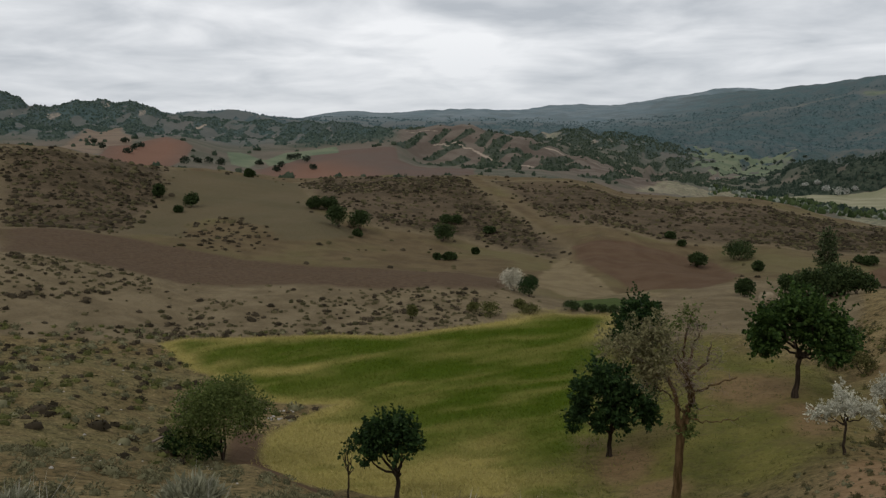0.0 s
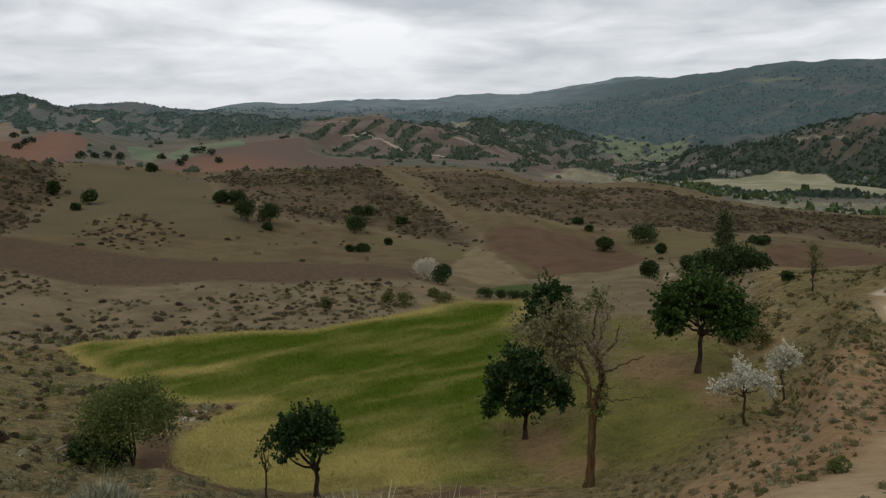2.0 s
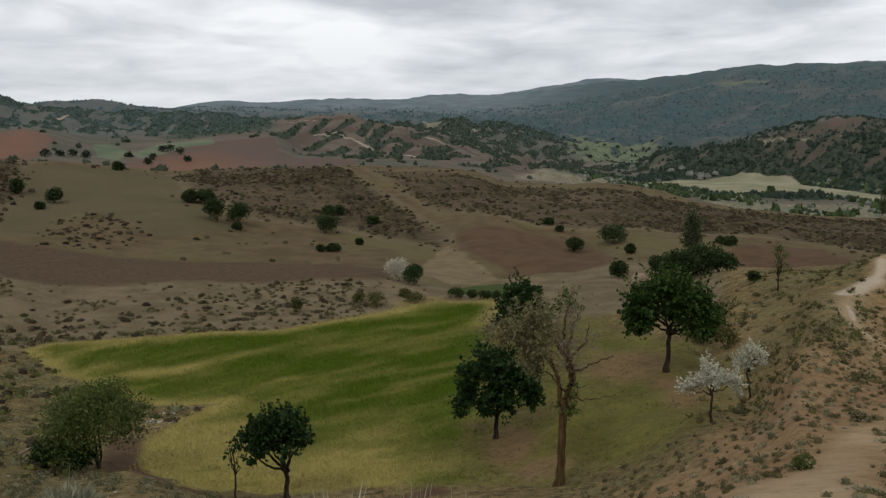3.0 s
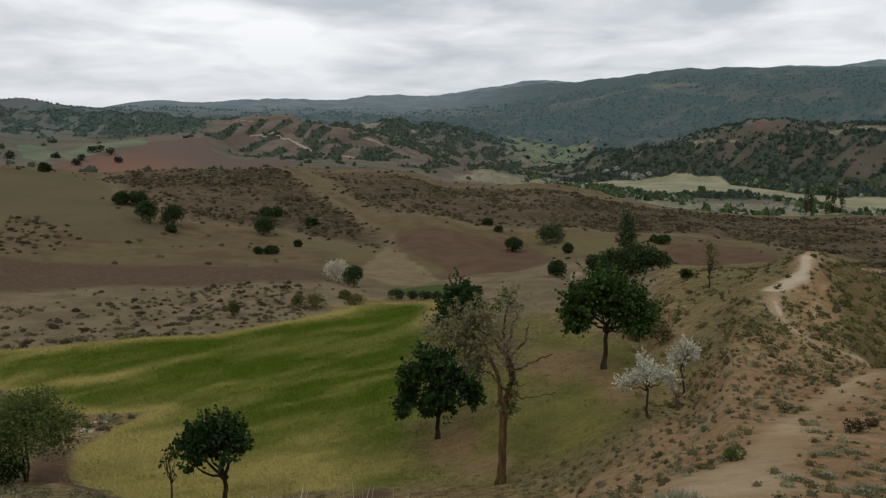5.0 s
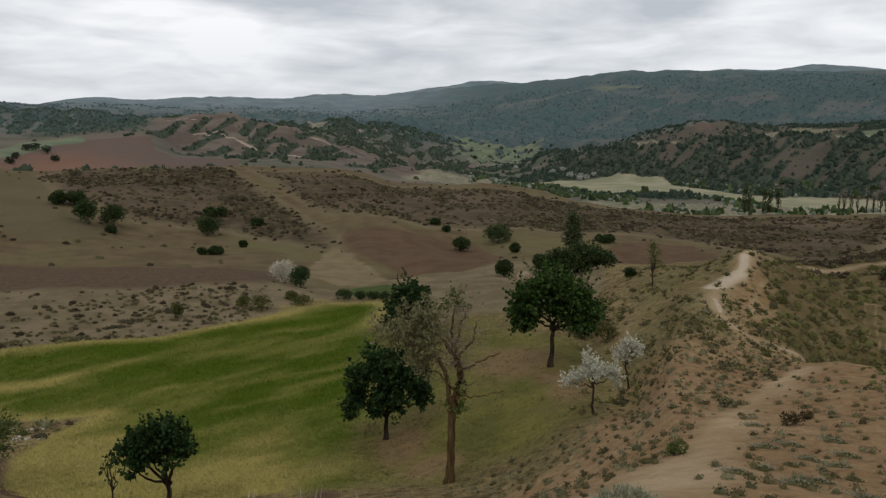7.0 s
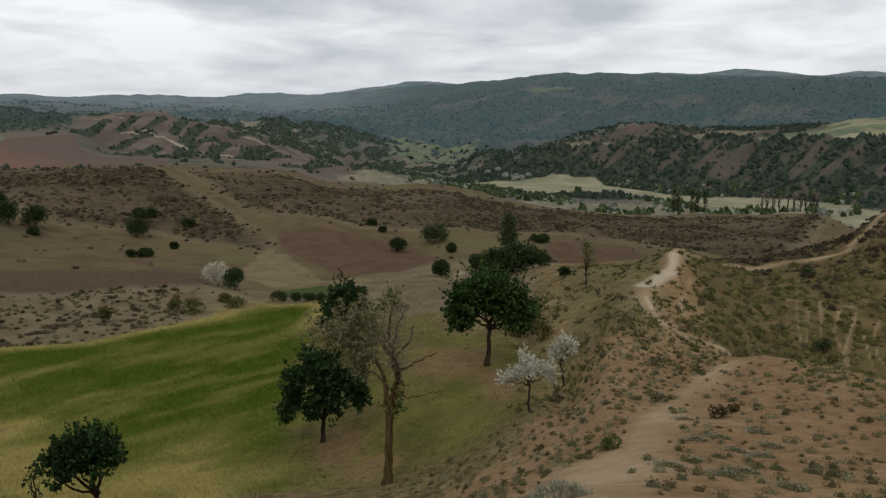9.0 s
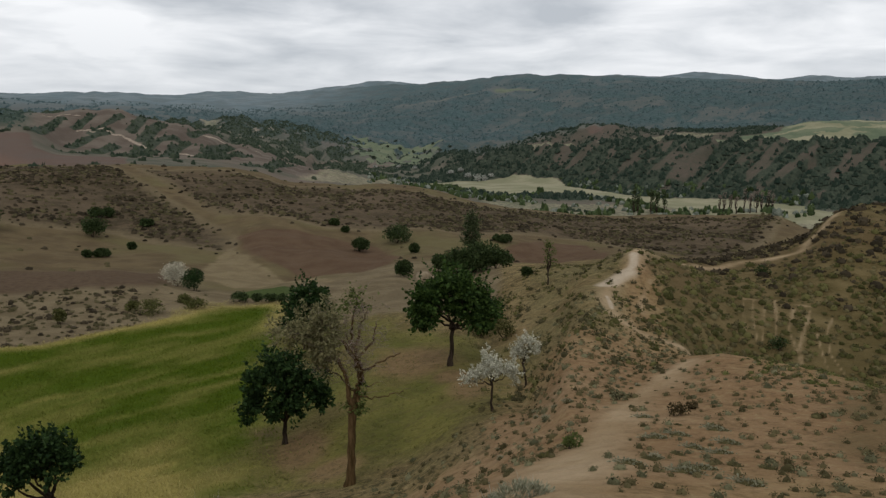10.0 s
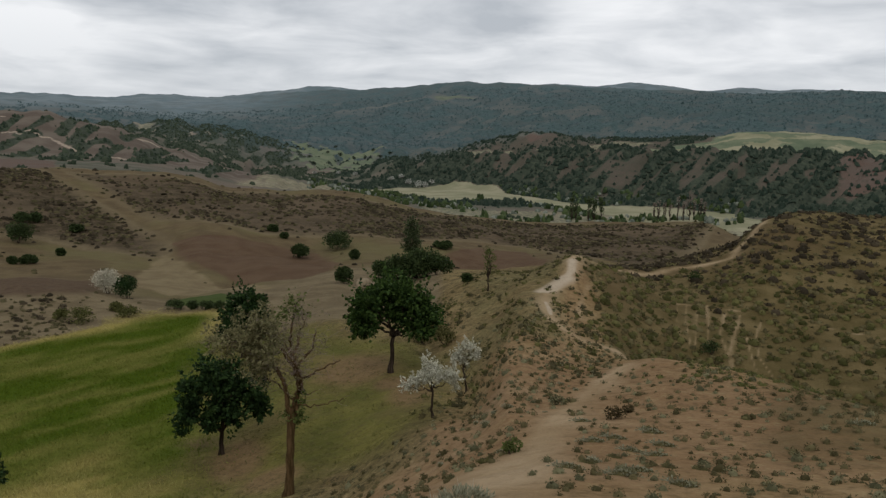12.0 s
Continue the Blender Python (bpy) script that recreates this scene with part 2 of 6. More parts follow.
def wheat_material():
    """Green wheat that ripens in drifts and along its edges."""
    m, t, bsdf = material("wheat", 0.7)
    island = node(t, "ShaderNodeNewGeometry").outputs["Random Per Island"]
    ripe = attribute(t, "ripe")
    green = mixed(t, island, rgb(0.054, 0.086, 0.006), rgb(0.108, 0.146, 0.012))
    straw = mixed(t, island, rgb(0.300, 0.258, 0.090), rgb(0.420, 0.352, 0.140))
    col = mixed(t, ripe, green, straw)
    t.links.new(col, bsdf.inputs["Base Color"])
    thin = node(t, "ShaderNodeBsdfTranslucent", ins={0: col})
    blend = node(t, "ShaderNodeMixShader", ins={0: 0.25, 1: bsdf.outputs[0], 2: thin.outputs[0]})
    t.links.new(blend.outputs[0], t.nodes["Material Output"].inputs[0])
    return m


def stone_material():
    m, t, bsdf = material("pale_stone", 0.85)
    at = placed(t)
    t.links.new(mixed(t, grain(t, at, 6.0), rgb(0.24, 0.215, 0.18), rgb(0.42, 0.39, 0.34)), bsdf.inputs["Base Color"])
    return m


GROUND = ground_material()
WHEAT = wheat_material()
STONE = stone_material()
CLAY = bark("pale_clay", (0.150, 0.118, 0.076), (0.225, 0.180, 0.120), 2.5)
MULBERRY_LEAF = foliage("broad_dark_leaf", (0.010, 0.022, 0.008), (0.034, 0.062, 0.018), 0.15)
# the same broad leaf coloured lighter, for the round tree standing in light
MULBERRY_LIT = foliage("broad_lit_leaf", (0.014, 0.030, 0.008), (0.052, 0.088, 0.020), 0.2)
LOCUST_LEAF = foliage("sparse_olive_leaf", (0.108, 0.104, 0.046), (0.225, 0.205, 0.106), 0.3)
DRY_TWIG = foliage("dry_twig", (0.120, 0.092, 0.074), (0.215, 0.172, 0.142), 0.0, 0.9)
WHITE_LEAF = foliage("silver_white_leaf", (0.29, 0.29, 0.22), (0.58, 0.56, 0.45), 0.2)
BLOSSOM = foliage("blossom", (0.29, 0.27, 0.20), (0.58, 0.54, 0.42), 0.2)
TAMARISK = foliage("feathery_olive_leaf", (0.048, 0.068, 0.017), (0.118, 0.142, 0.042), 0.3)
SHRUB_LEAF = foliage("shrub_leaf", (0.016, 0.028, 0.009), (0.056, 0.078, 0.028), 0.2)
SAGE = foliage("grey_green_sage", (0.068, 0.066, 0.034), (0.190, 0.178, 0.098), 0.15, 0.8)
SAGE_PALE = foliage("pale_sage", (0.140, 0.142, 0.090), (0.290, 0.285, 0.195), 0.15, 0.8)
DRY_SCRUB = foliage("dry_scrub", (0.040, 0.030, 0.014), (0.100, 0.076, 0.036), 0.1, 0.9)
GREEN_SCRUB = foliage("green_scrub", (0.044, 0.049, 0.015), (0.124, 0.124, 0.042), 0.15, 0.8)
HILL_SCRUB = foliage("hill_scrub_leaf", (0.021, 0.017, 0.010), (0.056, 0.044, 0.027), 0.0, 0.9)
HILL_OLIVE = foliage("hill_olive_leaf", (0.038, 0.035, 0.016), (0.092, 0.078, 0.040), 0.0, 0.9)
GULLY_SCRUB = foliage("gully_scrub_leaf", (0.040, 0.040, 0.013), (0.116, 0.108, 0.040), 0.1, 0.9)
WOODLAND = foliage("woodland_leaf", (0.018, 0.029, 0.018), (0.050, 0.063, 0.040), 0.0, 0.8)
# paler, bluer woodland leaf: haze put into the left mountains' colour
HAZED_LEAF = foliage("hazed_thicket_leaf", (0.026, 0.043, 0.034), (0.060, 0.080, 0.062), 0.0, 0.9)
RIDGE_SCRUB = foliage("ridge_scrub_leaf", (0.050, 0.043, 0.019), (0.128, 0.108, 0.052), 0.1, 0.9)
BLUFF_LEAF = foliage("bluff_wood_leaf", (0.013, 0.023, 0.016), (0.036, 0.049, 0.034), 0.0, 0.8)
# leaf colour turned blue-grey to carry the haze before the far mountains
HAZED_WOOD = foliage("hazed_wood", (0.042, 0.070, 0.072), (0.072, 0.101, 0.104), 0.0, 0.9)
WILLOW_PALE = foliage("pale_willow_leaf", (0.24, 0.24, 0.21), (0.46, 0.46, 0.41), 0.0)
SHORT_GRASS = foliage("short_grass", (0.070, 0.082, 0.022), (0.160, 0.140, 0.046), 0.2)
WILLOW = foliage("silvery_willow_leaf", (0.095, 0.11, 0.085), (0.21, 0.225, 0.18), 0.0)
FRESH = foliage("fresh_green_leaf", (0.026, 0.042, 0.017), (0.066, 0.090, 0.036), 0.0)
POPLAR_LEAF = foliage("poplar_leaf", (0.026, 0.040, 0.016), (0.072, 0.092, 0.040), 0.2)
BARK = bark("brown_bark", (0.052, 0.033, 0.014), (0.110, 0.071, 0.034))
DARK_BARK = bark("dark_bark", (0.022, 0.016, 0.011), (0.058, 0.043, 0.032))
WOODY_SHADE = foliage("woody_shade", (0.048, 0.043, 0.018), (0.110, 0.097, 0.043), 0.0, 0.9)
STALK = foliage("pale_stalk", (0.26, 0.25, 0.20), (0.44, 0.42, 0.34), 0.1, 0.9)

# ---- the lie of the land ----
# Each line runs across the valley: azimuth from due ahead (degrees), distance from the lookout (m), height (m).
LANDFORM = {
    "feet": [(-50, 1.5, 13.4), (46, 1.5, 13.4)],
    "brow": [(-50, 10, 10.7), (-40, 10, 10.5), (-30, 10, 10.1), (-18, 10, 9.9), (4, 10, 9.7), (12, 10, 9.9), (18, 10, 10.2), (26, 10, 10.2),
        (36, 10, 10.4), (46, 10, 10.6)],
    "foot": [(-50, 24, 6.9), (-46, 25, 6.4), (-40, 25, 5.6), (-34, 30, 3.2), (-30, 32, 2.4), (-25, 30, 2), (-18, 27, 1.9), (-12, 28, 1.5),
        (-3, 31, 1.2), (2, 27, 2.5), (6, 27, 2.9), (10, 26, 4.3), (14, 23, 5.9), (18, 18, 7.8), (22, 18, 8.1), (28, 18, 8.2), (36, 17, 8.6),
        (46, 16, 9.2)],
    "rise": [(-46.3, 38, 4.1), (-42.3, 38, 3.7), (-36, 44, 1.2), (-30, 46, 0.1), (-20, 46, -0.2), (-8, 46, 0), (-3, 44, 0.3), (3, 42, 1.6),
        (9.3, 42, 2.4), (15.3, 36, 3.3), (18, 28, 6.6), (22.9, 28, 6.3), (26.5, 33, 5.9), (28.9, 33, 6.3), (32.5, 31, 6.6), (38.1, 28, 7.1),
        (43.6, 24, 7.9)],
    "fieldfar": [(-46, 58, 2.6), (-41, 58, 1.6), (-35.6, 60, 0.5), (-29.7, 60, 0.3), (-23.6, 61, -0.1), (-19.4, 61, -0.2), (-15.1, 64, -0.3),
        (-10.9, 67, -0.3), (-6.7, 74, -0.9), (0, 76, 0), (5, 70, 1.2), (12.2, 52, 1.6), (17.3, 50, 3.8), (19, 48, 5.6), (20.5, 49, 5.6),
        (26.4, 46, 3.7), (29, 45, 1.5), (35, 46, -0.5), (40, 45, -0.5), (47, 43, 0.5)],
    "banktop": [(-45.7, 84, 4.7), (-40.8, 82, 3.5), (-37.6, 80, 2.5), (-34.3, 78, 1.3), (-30.4, 77, 0.9), (-24.3, 78, 0.7), (-19.3, 79, 0.1),
        (-16, 79, 0.2), (-12.6, 79, -0.1), (-9.6, 80, -1.1), (-6.3, 82, -1.9), (0, 84, -0.3), (6, 80, 0.2), (10.4, 74, 0.4), (13.8, 66, 2.8),
        (17.2, 62, 3.9), (20.1, 57, 5.3), (22.7, 58, 6.8), (25.4, 62, 5.2), (30.3, 58, 2.9), (34.2, 56, 2.1), (38.6, 55, 1.3), (43.4, 54, 1.5)],
    "strip": [(-45.6, 110, 4.6), (-40.6, 109, 3.9), (-37.5, 107, 2.7), (-34.2, 103, 1.8), (-30.3, 99, 0.8), (-25.1, 98, -0.2), (-19.3, 98, -0.8),
        (-15.1, 98, -1.2), (-10.9, 94, -1.5), (-6.7, 94, -2.4), (-1.9, 97, -3.4), (6, 96, -0.6), (12, 92, -0.6), (17, 84, 1), (20, 78, 2.5),
        (23.3, 68, 4.2), (26.2, 71, 4), (28.2, 72, 3.3), (31.6, 76, 4.2), (33.8, 80, 5.2), (35.2, 86, 7.5), (37.1, 88, 8.5), (39.2, 90, 8.6),
        (42.7, 92, 8.2)],
    "hillfoot": [(-45.5, 122, 4.7), (-38.9, 122, 2.8), (-34.1, 124, 2.6), (-29.9, 126, 2.6), (-25.1, 126, 1.9), (-21.4, 126, -0.6), (-15.9, 126, -2),
        (-10.9, 126, -2.5), (-6.8, 122, -2.7), (-4.6, 128, -0.9), (-0.7, 124, -2.3), (3.7, 120, -3.9), (7.4, 120, -2.6), (12.1, 120, -2.9),
        (17.1, 122, -4.2), (21, 122, -2.6), (26, 120, -2.8), (30, 118, -2), (35, 116, 1.5), (46, 114, 2)],
    "hillmid": [(-45.4, 140, 8.4), (-40.8, 140, 7.2), (-36.6, 145, 5.7), (-33.3, 155, 5.4), (-28.2, 155, 4.6), (-23.4, 152, 2.9), (-18.4, 152, 2.3),
        (-12.6, 152, 0.6), (-8.4, 145, -1.3), (-5.3, 152, 0.4), (-1.1, 155, -0.5), (3.7, 155, -1), (8.7, 155, -2), (13.7, 155, -2.8),
        (17.9, 155, -4.7), (22.9, 155, -5.3), (28.1, 155, -4.5), (34, 150, -4), (46, 150, -8)],
    "crest": [(-45.2, 164, 14.6), (-42, 166, 13.9), (-39.3, 168, 12), (-35.4, 175, 9.9), (-32.4, 186, 8.8), (-29.4, 190, 7.1), (-26.2, 192, 5.7),
        (-23.4, 192, 6.5), (-19.2, 192, 6.9), (-15.1, 194, 6.9), (-11.8, 196, 6.3), (-6.9, 198, 5.5), (-4.5, 200, 4.2), (-2.9, 200, 2),
        (1, 202, 1.2), (4.1, 205, 1.3), (7, 205, 0.4), (9.9, 203, -1.9), (13.7, 201, -3.5), (17.8, 200, -4.7), (22, 200, -5.2), (28, 200, -4.3),
        (31.8, 196, -2.8), (36, 196, -8), (46, 196, -16)],
    "behind": [(-50, 215, 9.5), (-40, 225, 8.5), (-30, 240, 4.5), (-20, 245, 3), (-12, 245, 2), (-5, 260, -7), (2, 290, -16), (10, 310, -24),
        (20, 310, -27), (30, 310, -29), (46, 310, -30)],
    "lower": [(-42, 330, 13.5), (-36.9, 330, 5.9), (-31.3, 330, 4.6), (-25.8, 330, 0.1), (-20.1, 330, 3), (-15.1, 330, 2.9), (-11, 350, 1.4),
        (-6.9, 380, -1.6), (-2.5, 430, -9.6), (1.3, 480, -14.1), (5.3, 560, -21.6), (8.6, 520, -24.8), (12.8, 490, -27.8), (17.8, 470, -29.4),
        (26, 450, -27.2), (33.6, 440, -21.9), (46, 430, -29)],
    "upper": [(-45.2, 420, 13.1), (-42, 420, 13), (-38.2, 440, 16.3), (-33.8, 450, 16.3), (-31.2, 450, 10.1), (-24.9, 450, 10.6), (-19.2, 440, 12.5),
        (-17.6, 440, 3.6), (-13.9, 440, 1), (-8.5, 460, 0.5), (-3.3, 520, -4.2), (-1.1, 620, -13.3), (2.9, 720, -22.2), (6.2, 760, -29),
        (11.1, 740, -30.3), (16.1, 690, -27.2), (21.1, 620, -27.5), (25.9, 570, -30.3), (33.6, 540, -29.2), (38.9, 530, -27.9), (46, 530, -25)],
    "badland": [(-45.1, 650, 31), (-42.2, 640, 27.1), (-38.5, 640, 24.5), (-33.8, 640, 23.4), (-30, 620, 17.7), (-24.9, 620, 21.1), (-20.9, 600, 23),
        (-17.6, 590, 25.8), (-14.3, 580, 28.5), (-11.8, 580, 24.7), (-9, 590, 16.5), (-6.9, 600, 8), (-4.5, 620, -0.1), (-2.6, 680, -12.5),
        (0.1, 760, -19.5), (3.7, 840, -24.6), (7, 900, -22), (9.4, 860, -9.1), (13.5, 820, 0.5), (17.7, 780, 7.1), (21.7, 740, 9.9),
        (25.7, 720, 11.4), (29.6, 700, 11.7), (36.8, 690, 12.4), (42.4, 680, 10.9)],
    "dip": [(-50, 720, 30), (-36, 760, 30), (-28, 760, 18), (-14, 760, 12), (-6, 800, 2), (0, 900, -14), (6, 1000, -22), (10, 1000, -12),
        (16, 900, -2), (24, 820, 6), (32, 800, 8), (46, 780, 8)],
    "shoulder": [(-45, 950, 70), (-42.5, 950, 50), (-40.5, 950, 61.8), (-37.4, 950, 60.4), (-34.9, 950, 46.5), (-31.1, 980, 43.4),
        (-26.5, 950, 40.3), (-23.3, 920, 38.3), (-19.2, 920, 29.9), (-15.1, 950, 27.7), (-11, 1000, 24.6), (-8.2, 1100, 25.5), (-6.3, 1150, 34.9),
        (-3.3, 1150, 27.4), (-0.6, 1150, 17.1), (2.1, 1200, 3.5), (6.1, 1250, 5.1), (9, 1200, 3.5), (13.5, 1150, 6.2), (16.8, 1100, 17.5),
        (19.6, 1050, 29.1), (23.7, 950, 18.6), (27.6, 930, 21.4), (31.4, 920, 26.5), (33.9, 920, 34), (37.4, 920, 34.4), (42.3, 900, 25.2)],
    "dip2": [(-50, 1150, 40), (-30, 1150, 30), (-10, 1300, 24), (2, 1400, 14), (10, 1400, 8), (20, 1250, 22), (34, 1100, 24), (46, 1080, 22)],
    "middle": [(-45, 1500, 79.7), (-34.9, 1500, 67.7), (-31.1, 1500, 77), (-28, 1500, 62), (-24.9, 1600, 54), (-19.2, 1700, 53.4),
        (-13.1, 1800, 55.4), (-8.2, 1900, 57.1), (-6.3, 2000, 56.4), (-1.8, 2000, 66.9), (2.5, 2000, 70.2), (6.1, 1900, 77.6), (11, 1800, 72.1),
        (15.9, 1700, 72.5), (21.6, 1650, 80), (27.5, 1650, 85.1), (33.1, 1650, 90.3), (38.3, 1650, 91.4), (42.1, 1650, 89.8)],
    "skyline": [(-45.1, 2600, 79.2), (-26.5, 3300, 96), (-24.9, 3300, 123), (-22.5, 3300, 142), (-19.6, 3300, 130), (-16.7, 3300, 145),
        (-13.1, 3300, 149), (-9.8, 3300, 148), (-6.8, 3300, 172), (-3.8, 3300, 158), (-1.1, 3300, 174), (0.9, 3200, 178),
        (4.1, 3000, 187.9), (6.9, 2800, 180.8), (9.7, 2700, 190), (12.2, 2600, 197), (14.4, 2600, 206), (17.9, 2600, 202),
        (21.5, 2600, 196), (27.4, 2500, 180), (34.8, 2400, 164.3), (39.2, 2400, 171.7), (42, 2400, 168)],
    "gap": [(-50, 3400, 60), (-20, 3700, 90), (10, 3600, 140), (46, 3300, 130)],
    "far": [(-45.1, 4200, 79.7), (-23.3, 4200, 130.3), (-7, 4200, 172.3), (0.8, 4200, 251.7), (2.6, 4200, 277.1), (3.9, 4200, 286),
        (6.1, 4200, 275), (8.5, 4200, 256), (17.5, 4200, 315.5), (19.9, 4200, 327.3), (23.5, 4200, 319.3), (27, 4200, 338.7), (30, 4200, 305),
        (31.4, 4200, 300), (33.6, 4200, 318), (35.8, 4200, 295.4), (37.8, 4200, 305.7), (40.5, 4200, 293.9), (42, 4200, 285.3)],
    "edge": [(-50, 4900, 60), (46, 4900, 120)],
}
AZ_TABLE = np.arange(-180.0, 180.01, 0.2)


def spread(knots, column):
    """A landform line's distance or height for every azimuth, rounded off and closed behind the lookout."""
    az = [k[0] for k in knots]
    val = [k[column] for k in knots]
    az = [az[-1] - 360 - 1e-6] + az + [az[0] + 360]
    val = [val[-1]] + val + [val[0]]
    raw = np.interp(AZ_TABLE, az, val)
    w = np.exp(-0.5 * (np.arange(-8, 9) * 0.2 / 0.45) ** 2)
    return np.convolve(np.pad(raw, 8, mode="wrap"), w / w.sum(), mode="valid")


LINE_R = np.array([spread(k, 1) for k in LANDFORM.values()])
LINE_Z = np.array([spread(k, 2) for k in LANDFORM.values()])
LINE_R = np.maximum.accumulate(LINE_R + np.arange(len(LINE_R))[:, None] * 0.01, axis=0)


def lattice(ix, iy, seed):
    h = (ix * 374761393 + iy * 668265263 + seed * 1442695041) & 0x7FFFFFFF
    h = ((h ^ (h >> 13)) * 1274126177) & 0x7FFFFFFF
    return ((h ^ (h >> 16)) & 0xFFFFF) / 1048575.0


def value_noise(x, y, seed=0):
    """Smooth noise of 0 to 1 on arrays."""
    x, y = np.asarray(x, float), np.asarray(y, float)
    fx, fy = np.floor(x), np.floor(y)
    ix, iy = fx.astype(np.int64), fy.astype(np.int64)
    u, v = x - fx, y - fy
    u, v = u * u * (3 - 2 * u), v * v * (3 - 2 * v)
    a, b = lattice(ix, iy, seed), lattice(ix + 1, iy, seed)
    c, d = lattice(ix, iy + 1, seed), lattice(ix + 1, iy + 1, seed)
    return (a * (1 - u) + b * u) * (1 - v) + (c * (1 - u) + d * u) * v


def fbm(x, y, octaves=4, seed=0):
    total, amp, weight = 0.0, 1.0, 0.0
    for i in range(octaves):
        total = total + amp * value_noise(x * 2 ** i + 17.3 * i, y * 2 ** i - 9.1 * i, seed + i)
        weight, amp = weight + amp, amp * 0.5
    return total / weight


def smooth(a, b, v):
    t = np.clip((v - a) / (b - a), 0, 1)
    return t * t * (3 - 2 * t)


def loft(az, r):
    """Height on the smooth landform: a monotone cubic along each azimuth through the lines."""
    col = (np.clip(az, -180, 179.99) + 180) / 0.2
    i = np.floor(col).astype(int)
    w = col - i
    R = LINE_R[:, i] * (1 - w) + LINE_R[:, i + 1] * w
    Z = LINE_Z[:, i] * (1 - w) + LINE_Z[:, i + 1] * w
    h = np.diff(R, axis=0)
    s = np.diff(Z, axis=0) / h
    m = np.zeros_like(R)
    inner = s[:-1] * s[1:] > 0
    with np.errstate(divide="ignore", invalid="ignore"):
        hm = 3 * (h[:-1] + h[1:]) / ((2 * h[1:] + h[:-1]) / s[:-1] + (h[1:] + 2 * h[:-1]) / s[1:])
    m[1:-1] = np.where(inner, np.nan_to_num(hm), 0)
    m[0] = s[0]
    k = np.clip((R <= r).sum(axis=0) - 1, 0, len(R) - 2)
    n = np.arange(len(r))
    t = np.clip((r - R[k, n]) / h[k, n], 0, 1)
    z0, z1, m0, m1, hh = Z[k, n], Z[k + 1, n], m[k, n], m[k + 1, n], h[k, n]
    return ((2 * t ** 3 - 3 * t ** 2 + 1) * z0 + (t ** 3 - 2 * t ** 2 + t) * hh * m0
            + (3 * t ** 2 - 2 * t ** 3) * z1 + (t ** 3 - t ** 2) * hh * m1)


def slanted(az, r, z):
    """A bearing less the elevation from the eye: constant along 45-degree slants in the camera's view."""
    return az - 57.3 * (z - 15.0) / r


def ribs(az, r, z):
    """The folds of the ribbed hills: high in the wooded furrows, low on the bare ribs."""
    return fbm(slanted(az, r, z) * 0.8, az * 0.04 + np.log(r) * 1.2, 3, 191)


def height(x, y):
    """The ground's height at plan places."""
    x, y = np.atleast_1d(np.asarray(x, float)), np.atleast_1d(np.asarray(y, float))
    out = np.empty(len(x))
    for lo in range(0, len(x), 60000):
        xs, ys = x[lo:lo + 60000], y[lo:lo + 60000]
        r = np.maximum(np.hypot(xs, ys), 0.02)
        az = np.degrees(np.arctan2(xs, ys))
        z = loft(az, np.maximum(r, 1.5))
        # hummocks and ruts near by, rills on the slopes, gullies on the far hills
        near = smooth(4, 14, r) * (1 - smooth(60, 160, r))
        flat = smooth(30, 36, r) * (1 - smooth(58, 72, r)) * smooth(-36, -30, az) * (1 - smooth(4, 12, az))
        near = near * (1 - 0.6 * smooth(12, 16, az) * smooth(44, 34, r))
        z += near * (1 - 0.85 * flat) * ((fbm(xs / 0.4, ys / 0.4, 2, 3) - 0.5) * 0.07 * smooth(45, 30, r) + (fbm(xs / 1.3, ys / 1.3, 3, 5) - 0.5) * 0.24 + (fbm(xs / 6, ys / 6, 3, 9) - 0.5) * 0.7)
        mid = smooth(70, 120, r) * (1 - smooth(300, 500, r))
        z += mid * (fbm(xs / 14, ys / 14, 4, 21) - 0.5) * 2.2
        left = smooth(-17, -21, az)
        far = smooth(400, 560, r) * (1 - left) + smooth(540, 640, r) * left
        calm = smooth(-27, -17, z) * (1 - 0.75 * smooth(20, 24, az) * smooth(720, 770, r) * smooth(1050, 960, r))
        ribbed = smooth(430, 470, r) * smooth(800, 700, r) * smooth(-21, -19, az) * smooth(1, -3, az)
        far = far * (0.08 + 0.92 * calm) * (1 - 0.8 * ribbed)
        base = z
        gully = 1 - np.abs(2 * fbm(slanted(az, r, base) * 0.7, np.log(r) * 3.0, 4, 33) - 1)
        z = z + far * (1 - 0.35 * left) * (gully - 0.75) * np.minimum(r * 0.020, 14) * (1 - 0.55 * smooth(1400, 2400, r)) + far * (1 - 0.7 * left) * (fbm(xs / 60, ys / 60, 4, 41) - 0.5) * np.minimum(r * 0.010, 16)
        fold = (smooth(455, 500, r) * (1 - left) + smooth(570, 640, r) * left) * smooth(860, 720, r) * smooth(3, -2, az)
        z -= fold * 6.0 * (np.clip(ribs(az, r, base), 0.3, 0.7) - 0.47)
        out[lo:lo + 60000] = z
    return out


def a_of(x, y):
    return np.degrees(np.arctan2(x, y))


def ground_z(x, y):
    return float(height([x], [y])[0])


def polar(az, r):
    return r * math.sin(radians(az)), r * math.cos(radians(az))


